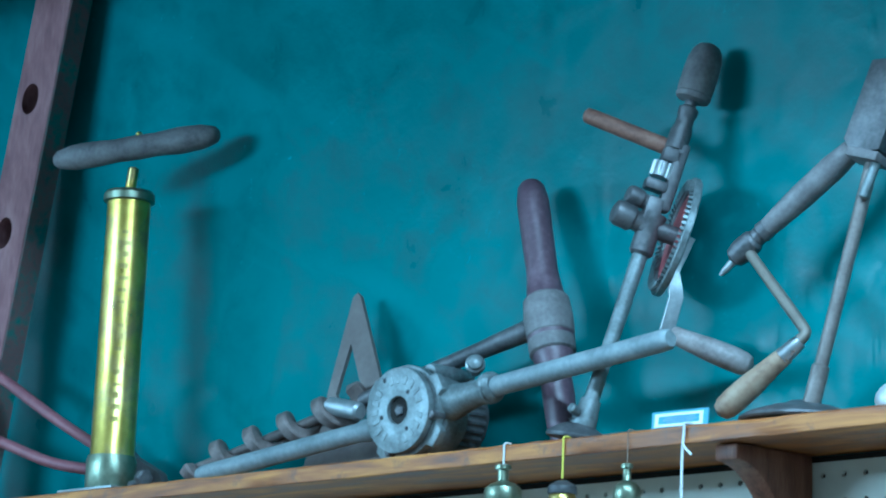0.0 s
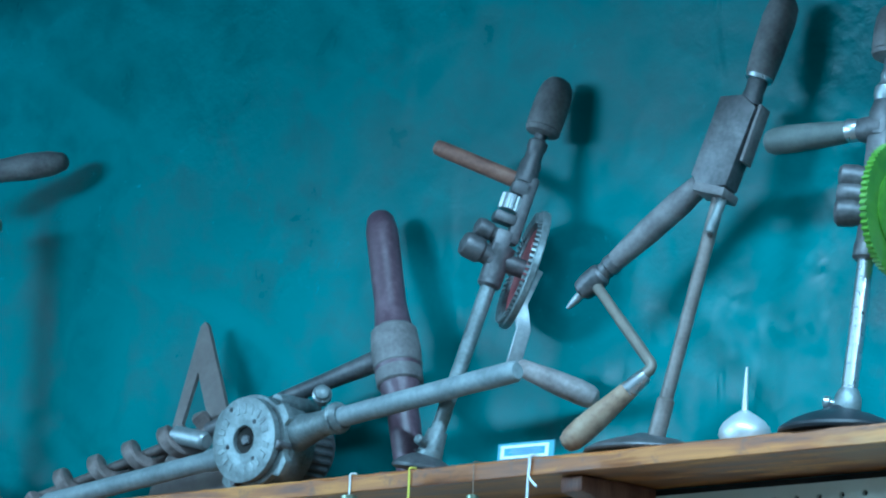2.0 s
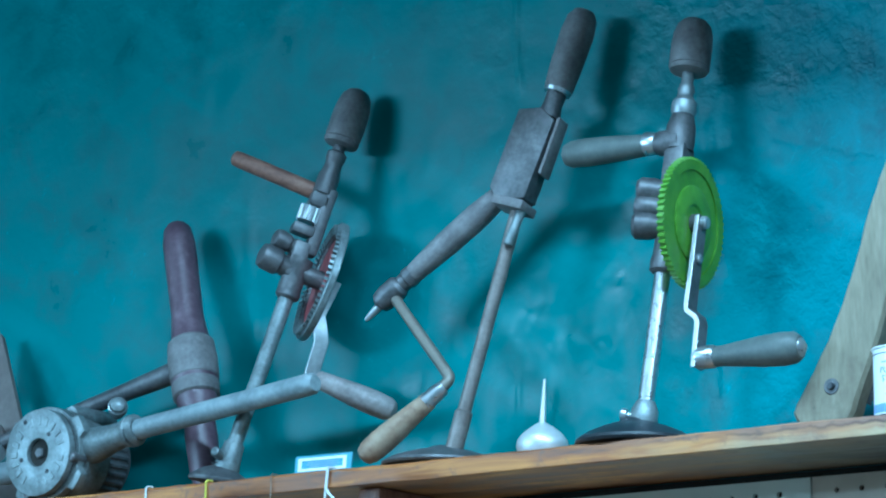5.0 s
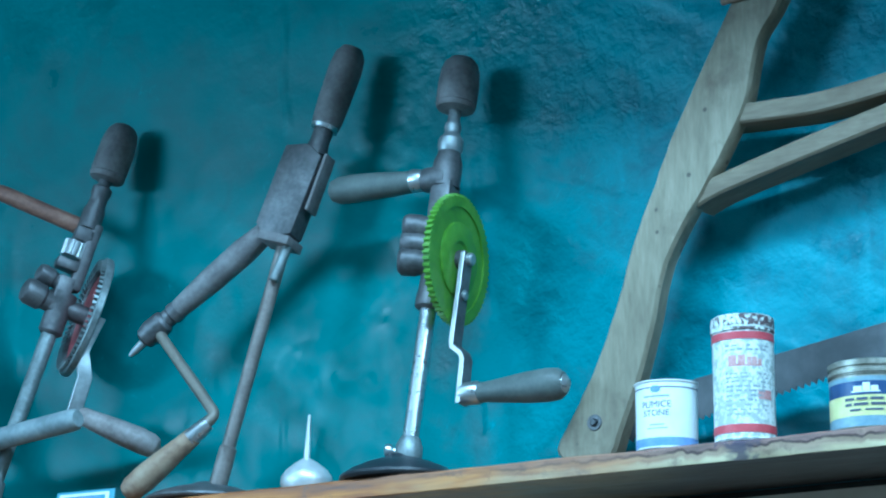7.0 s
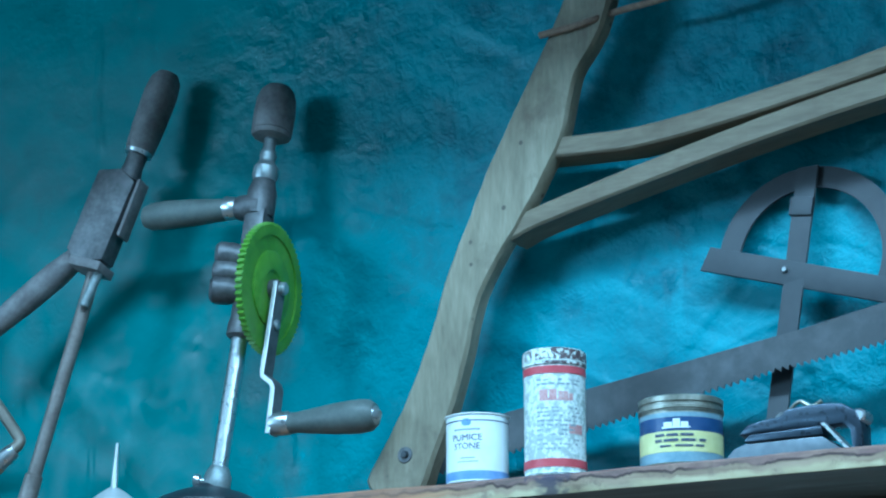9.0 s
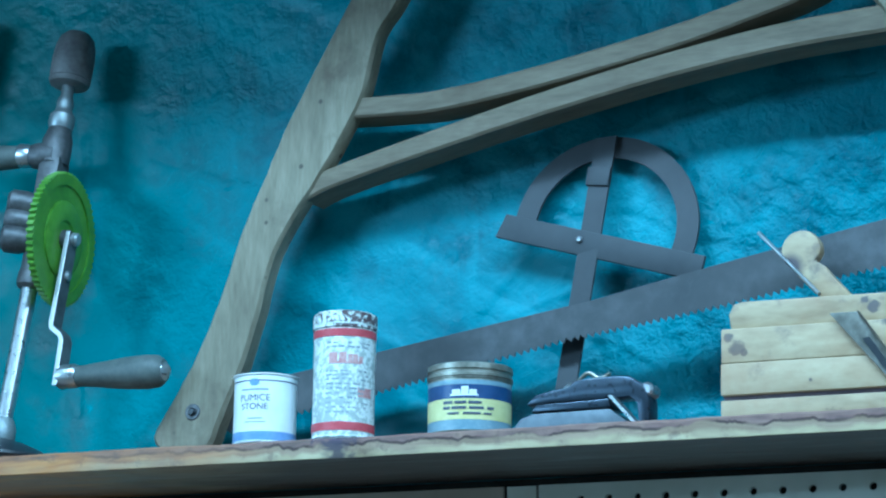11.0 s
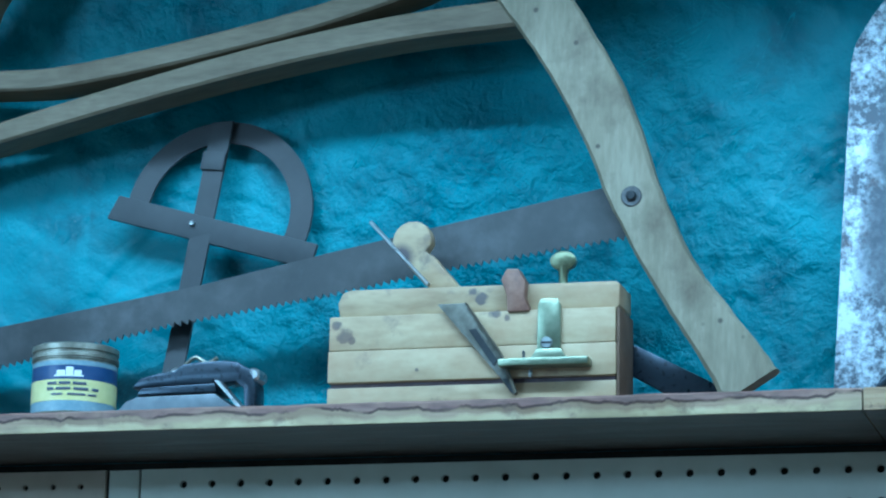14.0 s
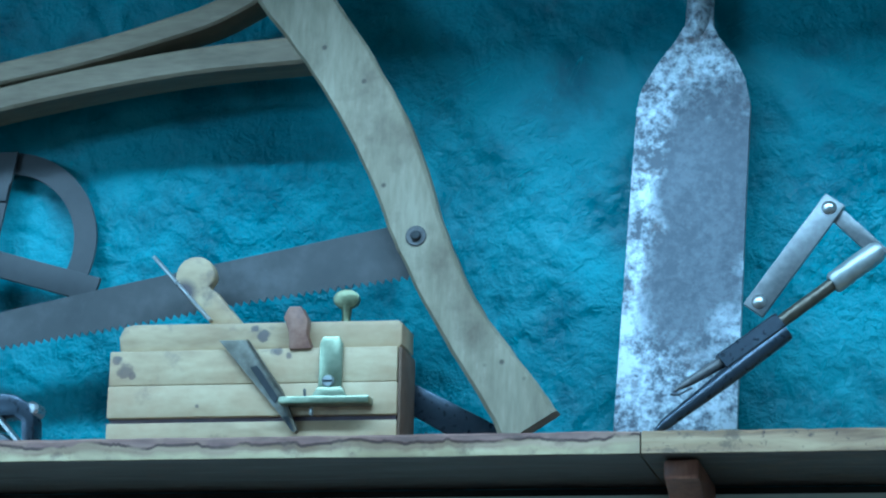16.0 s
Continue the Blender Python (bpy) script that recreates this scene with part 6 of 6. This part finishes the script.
# ---- things: the moulding plane and the east end ----
def fillister_plane():
    ob = thing("fillister_plane", "pale boxwood fillister plane with a wedged iron and brass depth stop", "plane", (0.117, -0.095, TOP))
    y0, y1 = -0.121, -0.068
    z = TOP + 0.0008
    # stock in courses: sole strip, lower side, upper side and the set-back top
    sole = part("sole", box((-0.001, y0 + 0.0005, z), (0.2335, y1, z + 0.0165), 0.001), PLANE_WOOD, ob)
    part("rebate", box((0.0005, y0 + 0.005, z + 0.0167), (0.232, y1, z + 0.0205)), RED_WOOD, ob, "dark rebate line")
    part("stock", box((-0.001, y0, z + 0.0207), (0.2335, y1, z + 0.0465), 0.0012), PLANE_WOOD, ob, "pale boxwood stock")
    part("upper_stock", box((-0.0005, y0 + 0.0005, z + 0.0468), (0.233, y1, z + 0.0745), 0.0012), PLANE_WOOD, ob)
    top = prism([(0.005, 0.0747), (0.2315, 0.0747), (0.2345, 0.0780), (0.2345, 0.0945), (0.231, 0.0975), (0.014, 0.0985), (0.007, 0.0965), (0.003, 0.088)], y1 - y0 - 0.009, Matrix.Translation((0, y0 + 0.009, z - 0.0002)), 0.0025)
    part("top_stock", top, PLANE_WOOD, ob)
    part("end_grain", box((0.2338, y0 + 0.001, z + 0.0004), (0.2362, y1, z + 0.0742), 0.0008), END_WOOD, ob, "dark end grain")
    # iron in its mouth
    iron = prism([(0.090, 0.0815), (0.113, 0.0815), (0.141, 0.041), (0.145, 0.033), (0.1545, 0.0065), (0.151, 0.009), (0.141, 0.022)], 0.0028, Matrix.Translation((0, y0 - 0.0045, TOP)), 0.0005)
    blade = part("cutter", iron, PALE_IRON, ob, "slanting pale steel cutter")
    part("throat", prism([(0.1165, 0.0595), (0.1225, 0.0605), (0.1400, 0.0350), (0.1370, 0.0300), (0.1300, 0.0400)], 0.0010, Matrix.Translation((0, y0 - 0.0056, TOP)), 0.0), BLACK, blade)
    part("cutter_edge", prism([(0.113, 0.0815), (0.1145, 0.0812), (0.1425, 0.0412), (0.1465, 0.033), (0.1565, 0.0085), (0.1545, 0.0065), (0.145, 0.033), (0.141, 0.041)], 0.006, Matrix.Translation((0, y0 - 0.0075, TOP)), 0.0), BROWN_IRON, blade)
    part("cutter_tip", prism([(0.1440, 0.0200), (0.1495, 0.0195), (0.1545, 0.0065), (0.1510, 0.0088)], 0.0008, Matrix.Translation((0, y0 - 0.0054, TOP)), 0.0), BLACK, blade)
    tang = [(0.026, -0.098, 2.157), (0.050, -0.099, 2.131), (0.076, -0.100, 2.103)]
    part("iron_tang", strip(tang, 0.011, 0.0026, (0, 1, 0)), BRIGHT, ob, "thin bright iron tang")
    wedge = [(0.0605 + 0.0165 * math.cos(radians(a)), 0.1405 + 0.0165 * math.sin(radians(a))) for a in range(-10, 236, 15)]
    wedge += [(0.078, 0.098), (0.106, 0.096), (0.088, 0.116), (0.079, 0.127), (0.072, 0.131)]
    part("wedge", prism(wedge, 0.013, Matrix.Translation((0, -0.100, TOP)), 0.002), PLANE_WOOD, ob, "round-headed boxwood wedge")
    plug = [(0.1465, 0.0735), (0.1650, 0.0740), (0.1600, 0.086), (0.1610, 0.098), (0.1550, 0.1085), (0.1450, 0.1085), (0.1410, 0.100), (0.1455, 0.088)]
    part("stop_wedge", prism(plug, 0.012, Matrix.Translation((0, y0 - 0.002, TOP)), 0.0015), ORANGE_WOOD, ob, "small red-brown wedge")
    # brass depth stop
    k = part("knob_stem", lathe((0.184, -0.09, TOP + 0.097), (0.184, -0.09, TOP + 0.116), [(0, 0.0045), (0.3, 0.0038), (0.6, 0.0034), (1, 0.005)], 16), DULL_BRASS, ob, "dull brass thumb screw")
    part("knob", lathe((0.184, -0.094, TOP + 0.1205), (0.184, -0.0865, TOP + 0.1205), [(0, 0.008), (0.15, 0.0105), (0.85, 0.0105), (1, 0.008)], 26, flat=0.75), DULL_BRASS, k)
    stem = prism([(0.171, 0.036), (0.190, 0.036), (0.190, 0.0775), (0.187, 0.083), (0.174, 0.083), (0.1715, 0.0775)], 0.003, Matrix.Translation((0, y0 - 0.0035, TOP)), 0.0008)
    stop = part("stop_plate", stem, PALE_BRASS, ob, "pale brass depth stop plate")
    part("stop_foot", box((0.143, y0 - 0.017, TOP + 0.0275), (0.215, y0 - 0.001, TOP + 0.0335), 0.0012), PALE_BRASS, stop, "brass foot")
    part("stop_flare", prism([(0.165, 0.0335), (0.196, 0.0335), (0.190, 0.043), (0.171, 0.043)], 0.004, Matrix.Translation((0, y0 - 0.0048, TOP)), 0.0008), PALE_BRASS, stop)
    s = part("screw", lathe((0.179, y0 - 0.0052, TOP + 0.0475), (0.179, y0 - 0.002, TOP + 0.0475), [(0, 0.0042), (0.4, 0.0050), (1, 0.0050)], 18), STEEL, stop)
    part("screw_slot", box((0.1752, y0 - 0.0056, TOP + 0.0467), (0.1828, y0 - 0.0048, TOP + 0.0483)), BLACK, s)
    part("nicker", rod((0.1615, y0 - 0.004, TOP + 0.033), (0.1605, y0 - 0.004, TOP + 0.042), 0.0012, sides=8), BLACK, stop)
    part("nicker", rod((0.1665, y0 - 0.004, TOP + 0.020), (0.1665, y0 - 0.004, TOP + 0.0275), 0.0016, sides=8), BRIGHT, stop)


def steel_bar():
    ob = thing("steel_plate", "dark flat steel plate lying behind the plane", "plate", (0.18, -0.055, TOP))
    m = local((0.302, -0.058, TOP + 0.001), (0, 0.05, 1), (1, 0, 0))
    part("plate", prism([(-0.20, 0.075), (-0.20, 0.105), (-0.066, 0.056), (0.0, 0.022), (0.0, 0.0), (-0.014, 0.0), (-0.066, 0.030)], 0.005, m, 0.001), BLUED, ob)


def slick():
    ob = thing("slick_chisel", "broad pitted steel slick blade standing point up against the wall", "chisel", (0.44, -0.05, TOP))
    a, b = Vector((0.4415, -0.058, TOP + 0.001)), Vector((0.4585, -0.022, 2.384))
    m = local(a, b - a, (1, 0, 0))
    pts = [(-0.0490, 0), (0.0480, 0), (0.0470, 0.10), (0.0460, 0.20), (0.0455, 0.292), (0.0400, 0.315), (0.0300, 0.335), (0.0170, 0.351), (0.0115, 0.362), (0.0110, 0.385), (0.0105, 0.40),
           (-0.0105, 0.40), (-0.0110, 0.385), (-0.0115, 0.362), (-0.0180, 0.349), (-0.0320, 0.328), (-0.0440, 0.305), (-0.0470, 0.288), (-0.0480, 0.19), (-0.0485, 0.10)]
    bm = prism(pts, 0.006, m, 0.0008)
    part("blade", bm, PITTED, ob, "pitted burnished steel blade")
    part("socket", lathe(m @ Vector((0, 0.003, 0.352)), m @ Vector((0, 0.003, 0.46)), [(0, 0.004), (0.1, 0.0085), (0.3, 0.0108), (1, 0.0135)], 22), PITTED, ob)


def trammel():
    ob = thing("linked_compass", "jointed steel and brass drawing compass propped on the shelf", "compass", (0.434, -0.125, TOP))
    pal = surface("greyed_steel", [(0.10, 0.108, 0.115), (0.20, 0.21, 0.22)], 40, 0.4, 0.6)
    bronze = surface("dark_bronze", [(0.06, 0.055, 0.045), (0.13, 0.115, 0.09)], 40, 0.4, 0.7)

    def link(p, q, w, t, mat, name, label):
        p, q = Vector(p), Vector(q)
        m = local(p, q - p, (0.83, 0.0, -0.55))
        L = (q - p).length
        o = [(-w / 2, -w * 0.45), (w / 2, -w * 0.45), (w / 2, L + w * 0.45), (-w / 2, L + w * 0.45)]
        k = part(name, prism(o, t, m, 0.0010), mat, ob, label)
        for z in (0, L):
            c = m @ Vector((0, 0, z))
            d = (m.to_3x3() @ Vector((0, -1, 0)))
            part("rivet", lathe(c + d * 0.0035, c - d * 0.002, [(0, 0.0015), (0.3, 0.0048), (0.6, 0.0058), (1, 0.0058)], 18), BRIGHT, k)
    link((0.5115, -0.098, 2.109), (0.5655, -0.092, 2.184), 0.0185, 0.004, pal, "flat_link", "flat greyed steel link")
    link((0.5665, -0.086, 2.184), (0.602, -0.086, 2.149), 0.0125, 0.003, pal, "short_link", "short flat link")
    part("lower_leg", lathe((0.434, -0.125, TOP + 0.003), (0.532, -0.097, 2.085), [(0, 0.0015), (0.08, 0.0045), (0.4, 0.0062), (0.62, 0.0072), (1, 0.0072)], 18), BLUED, ob, "dark steel leg")
    part("upper_leg", lathe((0.449, -0.120, 2.036), (0.487, -0.107, 2.062), [(0, 0.0012), (0.3, 0.0035), (1, 0.0048)], 14), DARK_STEEL, ob)
    sl = sweep([(0.484, -0.110, 2.0585), (0.5275, -0.099, 2.0925)], rect(0.0140, 0.012, 0.0015), (0.0, 1, 0))
    part("slide_block", sl, BLUED, ob, "square steel slide block")
    part("rod", lathe((0.523, -0.098, 2.089), (0.572, -0.088, 2.1275), [(0, 0.0052), (1, 0.0052)], 18), bronze, ob)
    part("ferrule", lathe((0.567, -0.089, 2.1235), (0.604, -0.084, 2.152), [(0, 0.0072), (0.06, 0.0088), (0.9, 0.0088), (1, 0.007)], 20), STEEL, ob)
    part("needle", sweep([(0.446, -0.123, 2.0325), (0.452, -0.122, 2.0322), (0.462, -0.118, 2.0385)], circle(0.0009, 6)), BLACK, ob)


fillister_plane()
steel_bar()
slick()
trammel()
